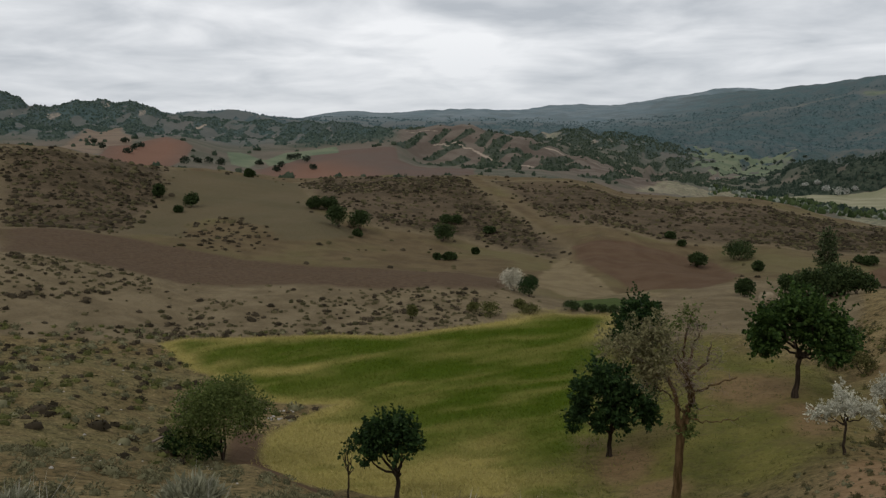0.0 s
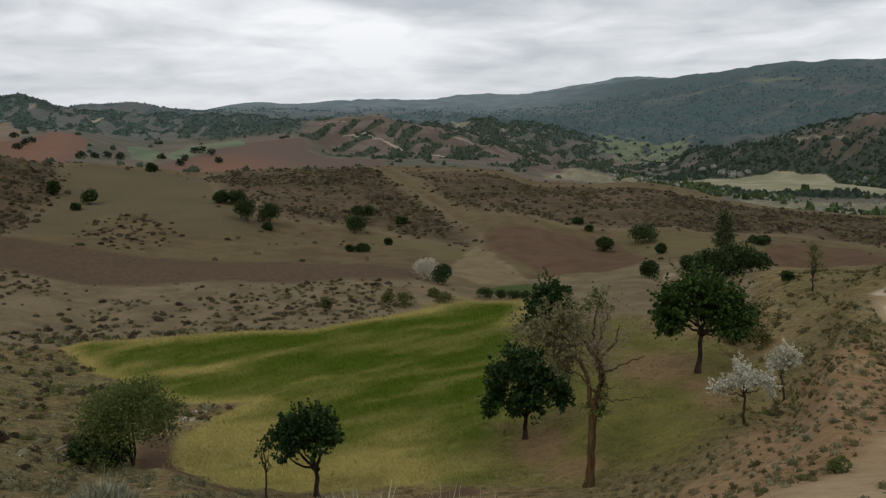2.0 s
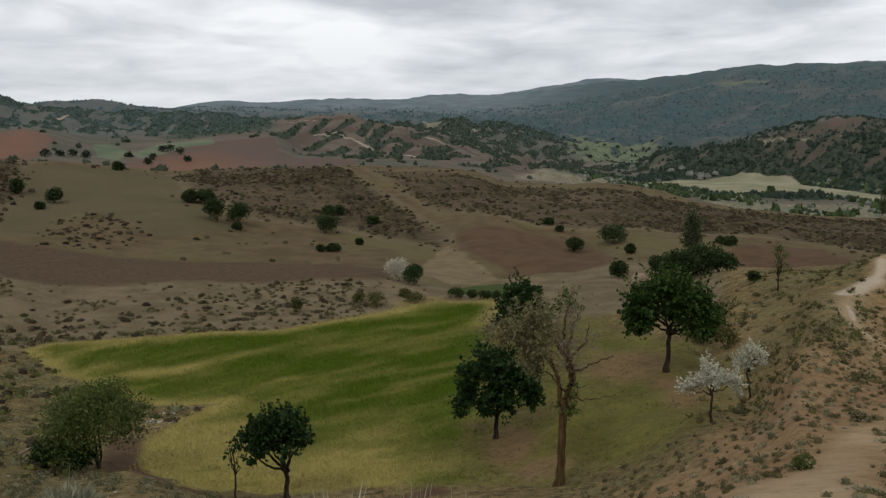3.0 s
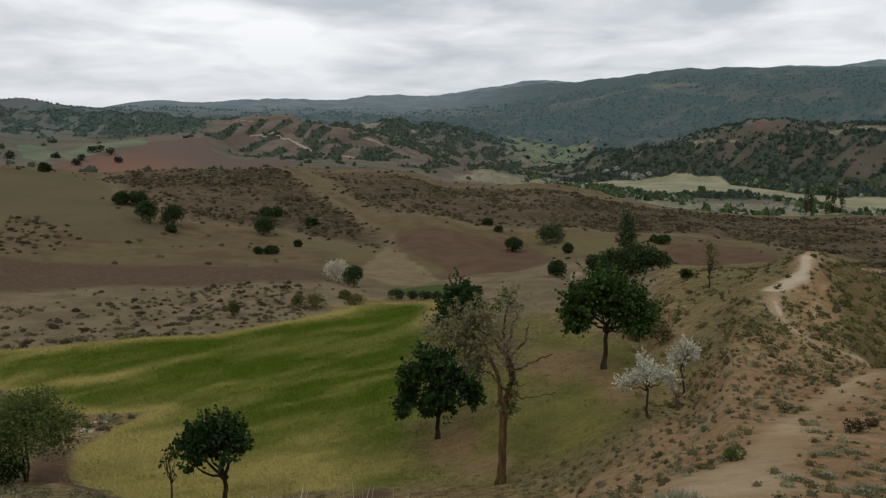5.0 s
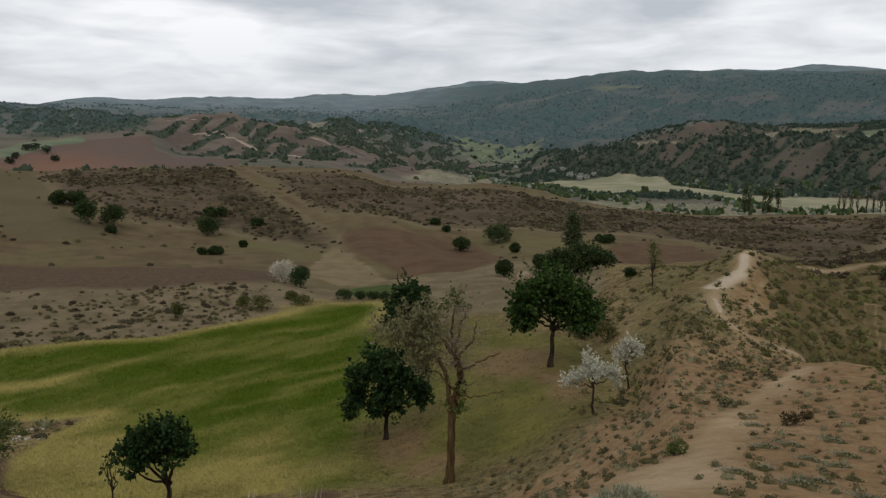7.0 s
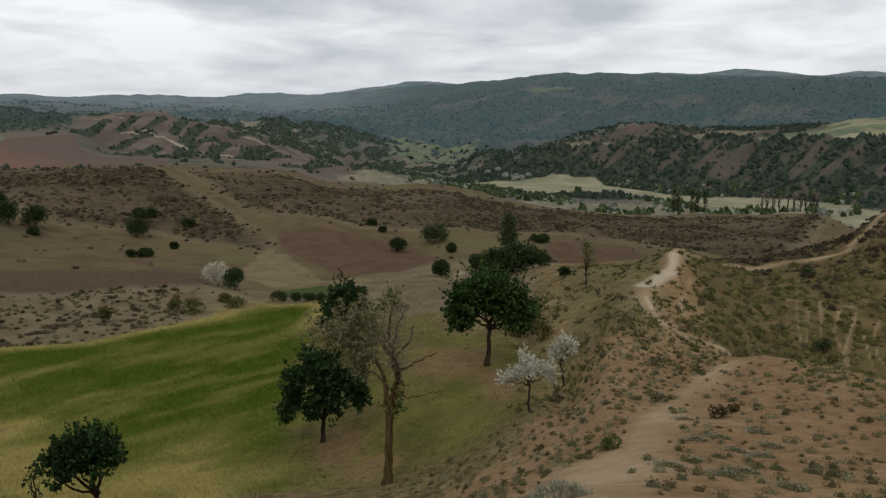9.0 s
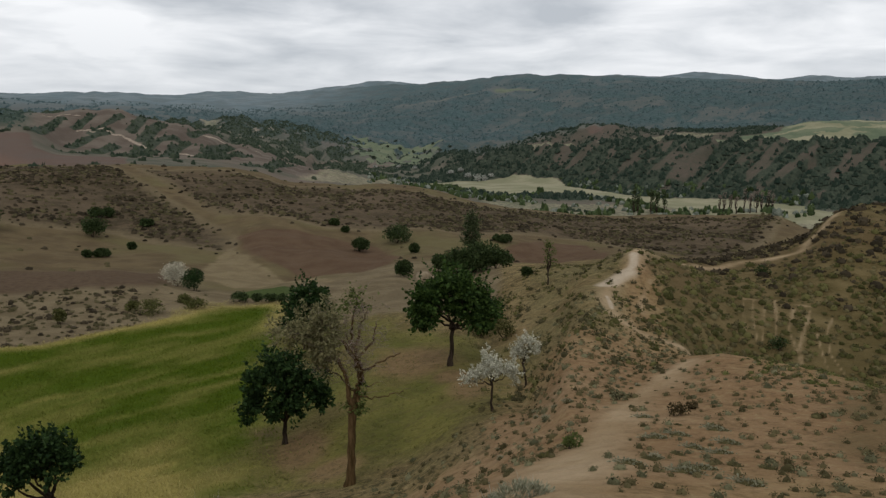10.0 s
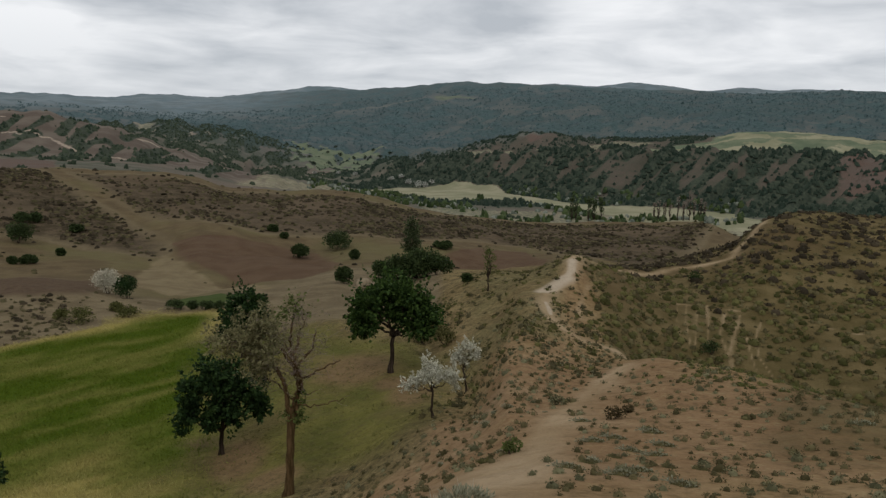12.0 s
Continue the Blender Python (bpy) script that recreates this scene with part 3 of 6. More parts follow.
# ---- what covers the ground: outlines in azimuth (degrees) and distance (m) ----
COVER = {
    "wheat": [(-36.2, 58.4), (-34.8, 59.8), (-29.7, 59.9), (-23.6, 61.1), (-19.4, 60.6), (-15.1, 63.7), (-10.9, 66), (-7.5, 73), (-3.8, 71.5),
        (-2.9, 67.4), (-4.1, 59.8), (-4.4, 47.8), (-4.8, 41.1), (-5.7, 35.7), (-6.9, 32), (-6, 29.3), (-12.5, 28.5), (-19.5, 27.6), (-23.8, 27.1),
        (-27.2, 25.1), (-29, 27.6), (-29.5, 31.4), (-28.8, 37.3), (-26.2, 41.9), (-23.7, 44.2), (-27, 44.2), (-29.9, 45.6), (-31.1, 47.6),
        (-34.2, 51.4)],
    "apron": [(-2.9, 67.4), (0.5, 67.7), (5, 55.3), (7.1, 50.9), (10.5, 49.8), (13.5, 43.2), (12.7, 32.8), (9.8, 27.5), (5.5, 28.5), (2.1, 27.4),
        (-2.9, 29.7), (-6.9, 31.3), (-5.3, 35.6), (-4.6, 41), (-4.4, 47.8), (-4.1, 59.8)],
    "plough": [(-45.4, 109), (-40.6, 109), (-37.5, 108), (-34.2, 104), (-30.3, 100), (-25.1, 99.4), (-19.3, 96.5), (-15.1, 94.9), (-11.7, 95.5),
        (-10.7, 90.5), (-12.2, 79.1), (-16, 79.3), (-24.3, 79), (-30.4, 78.7), (-34.3, 79.3), (-37.6, 80.8), (-40.7, 84.5), (-45.5, 86.3)],
    "olive": [(-35, 176), (-32.4, 179), (-29.4, 189), (-26.2, 191), (-25.6, 145), (-23.8, 131), (-21.8, 127), (-24.3, 117), (-27.5, 114),
        (-28.7, 122), (-32.2, 131), (-34.1, 129), (-34.5, 114), (-38.4, 112), (-37.2, 131), (-35.5, 147)],
    "tan_a": [(-28.3, 124), (-23.4, 127), (-19.3, 130), (-15.9, 126), (-10.9, 128), (-8.4, 120), (-6.8, 121), (-2.7, 103), (1.3, 82), (-2.6, 82),
        (-8.4, 84.3), (-9.6, 94.9), (-11.7, 97.4), (-19.3, 100), (-25.1, 101), (-30.3, 104), (-28.3, 116)],
    "trail_hill": [(-14.3, 189), (-13.1, 190), (-10.7, 173), (-8.1, 152), (-5.7, 140), (-2.3, 137), (-5.4, 131), (-6.9, 134), (-7.9, 145),
        (-10.4, 163), (-12.9, 177)],
    "redplough_a": [(-6.3, 131), (-4.8, 132), (-2.3, 134), (0.1, 132), (3.7, 128), (5.4, 110), (4.8, 98), (2.1, 90), (0.1, 92), (-2.7, 103),
        (-5.4, 113)],
    "redplough_b": [(13.3, 124), (15.8, 139), (19.2, 143), (20.8, 111), (20.1, 102), (17.2, 96), (14.2, 100)],
    "red_a": [(-39.6, 345), (-38.9, 408), (-37.3, 419), (-35.2, 506), (-33.4, 428), (-33.9, 379), (-34.9, 346), (-37, 325)],
    "red_b": [(-25.4, 433), (-22.6, 449), (-19.2, 451), (-19, 395), (-17.3, 389), (-15.1, 415), (-13.5, 400), (-13.5, 300), (-20.4, 290), (-24, 300),
        (-28.3, 310), (-29.4, 354), (-27.2, 398)],
    "red_low": [(-29, 340), (-26.5, 395), (-24.2, 400), (-21.5, 350), (-20.5, 300), (-24, 300), (-28, 310)],
    "green_a": [(-31.2, 451), (-30.2, 447), (-28.7, 401), (-29.8, 365), (-30.9, 378)],
    "green_b": [(-28.7, 401), (-27.1, 441), (-23.5, 475), (-23.3, 433), (-25.4, 427), (-28.3, 378)],
    "valley": [(5.8, 616), (9.5, 750), (13.6, 745), (16.9, 705), (17.8, 660), (21.9, 590), (25.9, 589), (29.1, 577), (33.8, 552), (33.8, 441),
        (29.1, 466), (23.9, 510), (17.8, 607), (13.6, 565), (9.5, 622)],
    "green_v": [(1.4, 1344), (3.7, 1190), (7.8, 1176), (9.1, 1138), (7.9, 1085), (7.6, 976), (6.6, 881), (3.2, 915), (2.0, 988)],
    "terrace": [(26.7, 863), (31.4, 882), (32.2, 1000), (33.4, 1100), (37.7, 1100), (40.5, 1000), (43.5, 888), (43.5, 740), (39, 705), (33.5, 700),
        (28.9, 700)],
    "slopefield": [(11.3, 2159), (12.6, 2155), (15.2, 2100), (17.2, 1966), (16.1, 1960), (14.6, 2017), (11.8, 2021)],
    "ridgeline": [(1.2, 1985), (3.2, 1960), (5.3, 1960), (7.7, 2060), (9.8, 2085), (11.2, 2100), (11.3, 2050), (9.8, 2030), (7.7, 2000), (5.3, 1905), (3.2, 1920), (1.2, 1950)],
    "glade": [(3.8, 1577), (4.4, 1658), (5.5, 1648), (5.1, 1587)],
    "scrub_l": [(-45.1, 159), (-41, 161), (-35.4, 178), (-35.6, 149), (-37.4, 129), (-38.9, 112), (-45.4, 113)],
    "scrub_c": [(-26, 192), (-21.7, 195), (-14.7, 193), (-13, 174), (-10.9, 157), (-7.2, 134), (-7.4, 123), (-10.9, 131), (-14.3, 138), (-17.6, 139),
        (-20.9, 139), (-24.6, 159)],
    "scrub_r": [(-12.2, 191), (-6.9, 191), (-2.8, 187), (1, 192), (6.6, 193), (11.8, 185), (13.8, 164), (10.2, 142), (4.9, 141), (0.4, 139),
        (-3.6, 146), (-6.8, 149), (-9.3, 166)],
    "scrub_rr": [(9.5, 189), (13.7, 200), (17.8, 200), (22, 197), (28, 195), (31.8, 196), (31.1, 167), (28.1, 122), (24.1, 137), (20.4, 152),
        (15.8, 151), (12, 142), (7.4, 144)],
    "bare_a": [(12.5, 10), (13.5, 15.2), (17, 16.5), (19, 18.7), (20.6, 21), (22.6, 23.9), (24.6, 27.6), (26.6, 32.4), (27.6, 31.4), (26.5, 27.8),
        (24.9, 24.2), (24.0, 22.1), (23.7, 19.3), (22.9, 16.8), (22.4, 14), (21.7, 10)],
    "crest": [(26, 36), (28.8, 35), (31.1, 32.1), (31.9, 28.3), (30.0, 25.8), (27.9, 27.0), (26.8, 30)],
    "gullygreen": [(24.6, 55.9), (28.2, 67.4), (32.5, 64.5), (35.3, 67), (38.3, 63.8), (43, 63.5), (43.5, 50.8), (38, 53.3), (33.6, 52.6),
        (29.6, 52.2), (25.6, 46.8)],
    "pinktan": [(-42.5, 380), (-40.2, 610), (-38, 640), (-37.3, 498), (-37.3, 419), (-38.9, 408), (-40, 330)],
    "greenhill": [(-28, 481), (-26, 560), (-24.2, 640), (-21, 640), (-18.2, 540), (-18.7, 476), (-23.5, 475), (-27.1, 445)],
    "browband": [(8.5, 1000), (10, 1150), (12, 1130), (14, 1080), (16, 990), (17.8, 962), (18.8, 850), (17.8, 772), (15.9, 788), (14, 802), (12, 822), (10, 842), (8.5, 870)],
    "tanband": [(12.2, 1080), (15.7, 987), (21.4, 910), (25, 944), (29.3, 900), (26.7, 863), (21.9, 740), (14.5, 793)],
    "redR": [(39, 642), (40.5, 700), (44, 687), (44, 600), (40.4, 571), (39.3, 582)],
    "redtop": [(18.4, 999), (19.6, 1050), (20.3, 1020), (20.5, 953), (19.8, 943)],
    "palemid": [(-9.3, 1250), (-7.6, 1150), (-6.6, 1060), (-7.2, 985), (-9, 1000)],
    "tanflat": [(-4, 420), (-1, 600), (2, 640), (5.8, 625), (6.5, 560), (4, 480), (0, 420)],
    "stubble": [(-9.6, 92), (-7.6, 116), (-6.9, 124), (-5.1, 108), (-2, 92), (0.9, 78), (-3, 83), (-6.9, 88)],
    "clover": [(-6.8, 77), (-6.6, 84), (-3, 81), (-1.8, 77), (-3.2, 74)],
    "knoll": [(-33.6, 128), (-30.4, 130), (-28.4, 121), (-28.9, 107), (-33.1, 104), (-34.3, 120)],
}

def inside(outline, x, y, soft):
    """0.5 on the outline, 1 well inside, 0 well outside; soft: metres over which it changes."""
    pts = [polar(a, r) for a, r in outline]
    out = np.zeros(len(x))
    xs, ys = [p[0] for p in pts], [p[1] for p in pts]
    box = np.where((x > min(xs) - soft) & (x < max(xs) + soft) & (y > min(ys) - soft) & (y < max(ys) + soft))[0]
    bx, by = x[box], y[box]
    near, odd = np.full(len(box), 1e18), np.zeros(len(box), bool)
    for (ax, ay), (cx, cy) in zip(pts, pts[1:] + pts[:1]):
        dx, dy = cx - ax, cy - ay
        t = np.clip(((bx - ax) * dx + (by - ay) * dy) / (dx * dx + dy * dy + 1e-9), 0, 1)
        near = np.minimum(near, (bx - ax - t * dx) ** 2 + (by - ay - t * dy) ** 2)
        cut = (ay > by) != (cy > by)
        odd ^= cut & (bx < (cx - ax) * (by - ay) / (cy - ay + 1e-12) + ax)
    signed = np.sqrt(near) * np.where(odd, 1, -1)
    out[box] = np.clip(0.5 + 0.5 * signed / soft, 0, 1)
    return out


def along(line, x, y, width):
    """1 on a trail, 0.5 at its edges, 0 beyond."""
    out = np.zeros(len(x))
    for (a0, r0), (a1, r1) in zip(line, line[1:]):
        (ax, ay), (cx, cy) = polar(a0, r0), polar(a1, r1)
        dx, dy = cx - ax, cy - ay
        t = np.clip(((x - ax) * dx + (y - ay) * dy) / (dx * dx + dy * dy + 1e-9), 0, 1)
        d = np.hypot(x - ax - t * dx, y - ay - t * dy)
        out = np.maximum(out, np.clip(1 - 0.5 * d / width, 0, 1))
    return out


TRAILS = [
    ([(18.0, 6), (18.6, 11.2), (19.4, 15.2), (20.4, 18.7), (22, 21.6), (23.4, 24.2), (24.5, 27.2), (25.7, 29.6), (27, 32.4)], 0.40),
    ([(26.4, 42.5), (25.1, 41.7), (23.6, 40.9), (22.4, 41.6), (21.4, 42.9), (20.8, 45.2), (20.8, 50.2), (21.8, 52.6), (22.6, 55), (22.7, 58)], 0.72),
    ([(22.7, 58), (24.5, 64), (26.6, 70), (28.2, 73), (29.7, 74.3), (31.6, 74.8), (33.6, 75.5)], 0.85),
    ([(33.6, 75.5), (33.9, 79), (34.7, 80.5), (35.1, 84), (35.4, 88)], 0.6),
    ([(23.9, 54), (23.4, 51), (23.2, 48), (23.5, 46)], 0.24), ([(30.84, 61), (30.9, 56), (31.3, 53)], 0.10), ([(31.55, 61.5), (31.5, 55.3), (31.6, 53.4)], 0.10), ([(32.2, 61.5), (32.4, 57), (32.45, 54)], 0.13),
    ([(33.4, 60.2), (33.2, 56), (33.65, 54), (34.3, 51.8)], 0.15), ([(34.4, 60.2), (34.15, 56.5), (34.0, 54.2), (34.3, 51.8)], 0.15),
    ([(35.8, 59.7), (35.55, 56.8), (35.9, 54.2), (36.8, 52.4)], 0.11), ([(35.0, 56.4), (35.4, 54), (35.8, 52.6)], 0.10), ([(30.1, 61), (30.4, 54)], 0.10),
    ([(26, 62), (28.6, 60.8), (32.5, 61.2), (35.8, 60.8), (39.1, 60.8), (43.3, 59.8)], 0.10),
]
TRACK = [(-30.4, 36), (-30.8, 31), (-29.9, 27), (-27.2, 24.3), (-22, 25), (-17, 25.5), (-8, 27)]
# wooded furrows of the ribbed hill, running down to the left, and its pale scars
FURROWS = [([(-16.5, 518), (-15.4, 550)], 3.2), ([(-15.6, 503), (-14.5, 523), (-13.6, 548)], 2.5), ([(-13.1, 518), (-12.6, 542), (-12.2, 575)], 3.6),
           ([(-12.4, 501), (-11.7, 530), (-11.1, 557)], 4.4), ([(-12.7, 467), (-11.6, 501), (-10.3, 514)], 5.1), ([(-13.9, 446), (-13.0, 455), (-12.0, 470)], 5.8),
           ([(-17.5, 436), (-15.5, 448), (-14.2, 480)], 4.4), ([(-16.9, 466), (-15.7, 492), (-14.4, 510)], 3.2), ([(-11.8, 440), (-10.9, 452), (-10.2, 496)], 3.6),
           ([(-8.5, 447), (-7.3, 500), (-5.8, 530)], 7.2), ([(-8.3, 487), (-6.6, 570)], 4.4), ([(-10.5, 486), (-9.4, 516)], 2.9), ([(-5.6, 430), (-4.6, 454)], 3.6),
           ([(-4.2, 445), (-2.5, 565)], 3.6), ([(-18.9, 470), (-17.4, 540)], 3.6), ([(-9.2, 540), (-8.2, 590)], 3.6)]
SCARS = [([(-16.4, 513), (-15.5, 506)], 3.0), ([(-14.5, 508), (-13.3, 502), (-12.2, 485)], 3.2), ([(-8.3, 553), (-7.0, 579)], 3.0), ([(-10, 480), (-9.2, 464)], 2.6),
         ([(-15.2, 510), (-14.6, 513)], 2.5), ([(-18.4, 560), (-16.2, 545)], 2.6), ([(-2.9, 549), (-1.9, 626)], 3.0), ([(-5.8, 590), (-4.6, 587)], 2.6),
         ([(-33.2, 800), (-32.5, 840)], 3.0), ([(-28.1, 905), (-26.9, 905)], 4.0), ([(-28.4, 740), (-28.0, 800)], 3.5)]
CHALK = [([(20.6, 51.3), (21.6, 52.6), (22.2, 53.6)], 0.7), ([(20.4, 51), (21, 52.3), (22, 52.9), (22.6, 55), (22.6, 57)], 0.34), ([(21.2, 44), (20.8, 47.6)], 0.14)]


# straw-yellow drifts in the wheat: azimuth, distance, half width, half depth (in parts of the distance), ripeness
DRIFTS = [(-27.5, 51.3, 4.0, 0.022, 1.1), (-32.5, 51.5, 2.5, 0.03, 0.9), (-21.9, 53.3, 2.5, 0.015, 0.7), (-15, 55.7, 4, 0.014, 0.4),
          (-10, 61, 4, 0.014, 0.4), (-19, 47.5, 3, 0.012, 0.5), (-26, 35.0, 5.0, 0.20, 1.7), (-18, 29.8, 8, 0.09, 1.4),
          (-28, 41, 1.5, 0.05, 0.9), (-25, 28.5, 5, 0.10, 1.2), (-29, 33, 2.5, 0.10, 1.1), (-13, 28.5, 5, 0.05, 0.9), (-8, 31, 4, 0.06, 0.8), (-12, 36, 4, 0.08, 0.45), (-30, 58.2, 7, 0.02, 0.9)]


# trodden, browner earth in the grass: azimuth, distance, half width (degrees), half depth (in parts of the distance)
EARTHY = [(-2.2, 33.2, 2.6, 0.10), (6.5, 43.5, 4.0, 0.10), (0.5, 29.5, 3.0, 0.06), (-6.0, 36.0, 1.6, 0.05), (11.0, 36.0, 2.2, 0.10), (9.5, 39.0, 2.0, 0.05)]


def base_z(x, y):
    r, az = np.maximum(np.hypot(x, y), 1.5), np.degrees(np.arctan2(x, y))
    return np.concatenate([loft(az[i:i + 60000], r[i:i + 60000]) for i in range(0, len(r), 60000)])


def thickets(az, r, z, furrow):
    """How closely the far hills are wooded, 0 to 1."""
    lean = slanted(az, r, z)
    streak = 0.5 * fbm(lean * 1.7, z * 0.09 + az * 0.2, 4, 193) + 0.5 * fbm(az * 0.9 + 0.3 * lean, np.log(r) * 15, 4, 207)
    crest = smooth(0.62, 0.95, z / np.interp(az, [k[0] for k in LANDFORM["shoulder"]], [k[2] for k in LANDFORM["shoulder"]]))
    whole = smooth(470, 540, r) * smooth(1250, 1150, r) * smooth(-18, -21, az)
    mountain = whole * (0.12 + 0.88 * smooth(0.45, 0.54, streak + 0.07 * crest + np.interp(az, [-46, -41, -36, -33, -29, -26, -20], [-0.01, 0.03, 0.03, -0.03, -0.02, 0.05, 0.04])))
    ribbed = smooth(0.35, 0.7, furrow)
    behind = smooth(640, 700, r) * smooth(1250, 1150, r) * smooth(-22, -19, az) * smooth(12, 9, az) * smooth(0.36, 0.56, fbm(lean * 1.2, np.log(r) * 22, 4, 195))
    side = 0.6 * fbm(lean * 2.1 + 7, z * 0.035, 4, 197) + 0.4 * fbm(az * 1.6, np.log(r) * 34, 3, 211)
    brow = np.interp(az, [8, 12, 16, 20, 24, 27], [850, 815, 780, 745, 760, 1010])
    bluff = smooth(7, 11, az) * smooth(525, 560, r) * (0.45 * smooth(1150, 1080, r) + 0.55 * smooth(brow + 40, brow - 20, r)) * (0.34 + 0.66 * smooth(0.43, 0.53, side + 0.10 * smooth(-8, -24, z) + 0.06 * smooth(4, 9, z) + 0.07 * smooth(18, 13, az)))
    back = smooth(1000, 1080, r) * smooth(-16, -5, az) * (0.43 + 0.57 * smooth(0.36, 0.52, 0.5 * fbm(lean * 1.1, np.log(r) * 26, 4, 199) + 0.5 * fbm(az * 0.3, np.log(r) * 7, 3, 209)))
    back = np.maximum(back, smooth(1150, 1300, r) * smooth(0, -6, az) * 0.8 * smooth(0.40, 0.58, fbm(lean, np.log(r) * 22, 4, 201)))
    return np.maximum.reduce([mountain, ribbed, behind, bluff, back])


def covers(x, y):
    """Every kind of cover at plan places, 0 to 1."""
    r, az = np.maximum(np.hypot(x, y), 0.3), np.degrees(np.arctan2(x, y))

    def of(soft, *names):
        return np.maximum.reduce([inside(COVER[n], x, y, soft) for n in names])

    c = {}
    c["wheat"] = np.where(az > -11, of(7.0, "wheat"), of(1.2, "wheat"))
    rim = of(4.0, "wheat")
    lane = np.log(r) - 0.011 * az
    drift = fbm(az * 0.11 + 3, lane * 13.0, 4, 71)
    streak = fbm(az * 0.24, lane * 42.0, 4, 75)
    ripe = smooth(0.42, 0.68, 0.5 * drift + 0.5 * streak) * 0.40 + 0.95 * (1 - smooth(0.5, 0.75, rim)) * np.maximum(smooth(-8, -13, az), smooth(58, 64, r))
    wander = np.log(r) + 0.05 * (fbm(az * 0.3, np.log(r) * 4, 3, 79) - 0.5)
    for a0, r0, wide, deep, much in DRIFTS:
        ripe = np.maximum(ripe, much * np.exp(-((az - a0) / wide) ** 2 - ((wander - math.log(r0) - 0.008 * (az - a0)) / deep) ** 2) * (0.25 + 1.3 * streak))
    ripe = ripe + 0.45 * smooth(42, 31, r) * smooth(-6, -14, az) * (0.4 + streak)
    c["ripe"] = 0.95 * np.clip(ripe, 0, 1)
    c["apron"] = of(6.0, "apron")
    c["grassy"] = np.maximum(of(3.0, "gullygreen"), smooth(0.42, 0.6, fbm(x / 16, y / 16, 4, 81)) * (smooth(60, 46, r) * smooth(18, 30, r) * smooth(-26, -34, az)))
    c["grassy"] = np.maximum(c["grassy"], 0.55 * smooth(62, 52, r) * smooth(16, 26, r) * smooth(-28, -33, az))
    c["grassy"] = np.maximum(c["grassy"], 0.60 * smooth(12.5, 16, az) * smooth(24.0, 21, az) * smooth(31, 40, r) * smooth(84, 70, r))
    c["grassy"] = np.maximum(c["grassy"], 0.45 * smooth(7, 11, az) * smooth(20, 15, az) * smooth(25, 29, r) * smooth(64, 52, r))
    c["ochre"] = smooth(9, 15, az) * smooth(64 - 20 * smooth(25, 29, az), 52 - 20 * smooth(25, 29, az), r) * smooth(5, 10, r) * (1 - 0.8 * c["grassy"])
    c["ochre"] = np.maximum(c["ochre"], 0.75 * smooth(-24, -10, az) * smooth(27, 19, r) * smooth(4, 7, r))
    c["bank"] = smooth(54, 62, r) * smooth(330, 290, r) * np.maximum(smooth(15, 11, az), smooth(125, 140, r))
    c["stubble"] = np.maximum(of(1.6, "stubble"), 0.5 * of(4.0, "trail_hill"))
    c["clover"] = of(1.0, "clover")
    c["rough"] = np.maximum(smooth(23, 27, az) * smooth(36, 46, r) * smooth(125, 110, r), np.maximum(0.58 * smooth(31, 39, az) * smooth(13, 19, r) * smooth(125, 110, r), 0.5 * smooth(-31, -38, az) * smooth(52, 60, r) * smooth(92, 80, r)))
    c["scrub"] = of(6.0, "scrub_l", "scrub_c", "scrub_r", "scrub_rr")
    c["tan"] = np.maximum(of(7.0, "tan_a", "trail_hill"), 0.85 * (1 - smooth(0.15, 0.5, c["scrub"])) * smooth(90, 100, r) * smooth(330, 300, r) * (1 - smooth(22, 27, az) * smooth(125, 112, r)))
    c["tan"] = np.maximum(c["tan"], 0.25 * smooth(72, 86, r) * smooth(27, 32, az) * smooth(125, 110, r))
    knoll = of(4.0, "knoll")
    c["scrub"] = np.maximum(c["scrub"], 0.62 * knoll * smooth(0.32, 0.58, fbm(x / 7, y / 7, 3, 87)))
    c["olive"] = of(5.0, "olive")
    c["plough"] = of(3.5, "plough")
    c["ruddy"] = np.maximum(of(3.5, "redplough_a", "redplough_b"), 0.7 * along(TRACK, x, y, 1.2))
    z = base_z(x, y)
    c["red"] = of(6.0, "red_a", "red_b")
    c["red"] = np.maximum(c["red"], np.maximum(0.56 * of(10.0, "redR"), 0.72 * of(18.0, "redtop")))
    c["pinktan"] = np.maximum(np.maximum(of(12.0, "pinktan"), 0.5 * of(12.0, "tanflat")), 0.40 * of(20.0, "browband"))
    c["pinktan"] = np.maximum(c["pinktan"], 0.8 * smooth(2, 8, az) * smooth(270, 320, r) * smooth(540, 480, r) * smooth(13, 9, az))
    c["green"] = np.maximum(of(5.0, "green_a", "green_b"), of(26.0, "green_v") * (0.38 + 0.62 * smooth(0.40, 0.52, fbm(az * 1.5, np.log(r) * 34.0, 3, 213))))
    c["green"] = np.maximum(c["green"], np.maximum(0.75 * of(16.0, "terrace"), 0.52 * of(30.0, "slopefield", "glade")))
    strips = fbm(az * 0.5, np.log(r) * 60.0, 3, 203)
    c["pale"] = np.maximum(np.maximum(of(8.0, "valley"), smooth(24, 26, az) * smooth(38, 36, az) * smooth(380, 410, r) * smooth(500, 480, r)), 0.5 * smooth(8, 12, az) * smooth(320, 380, r) * smooth(560, 500, r))
    c["pale"] = np.maximum(c["pale"], (0.35 + 0.25 * smooth(0.40, 0.62, strips)) * of(16.0, "terrace"))
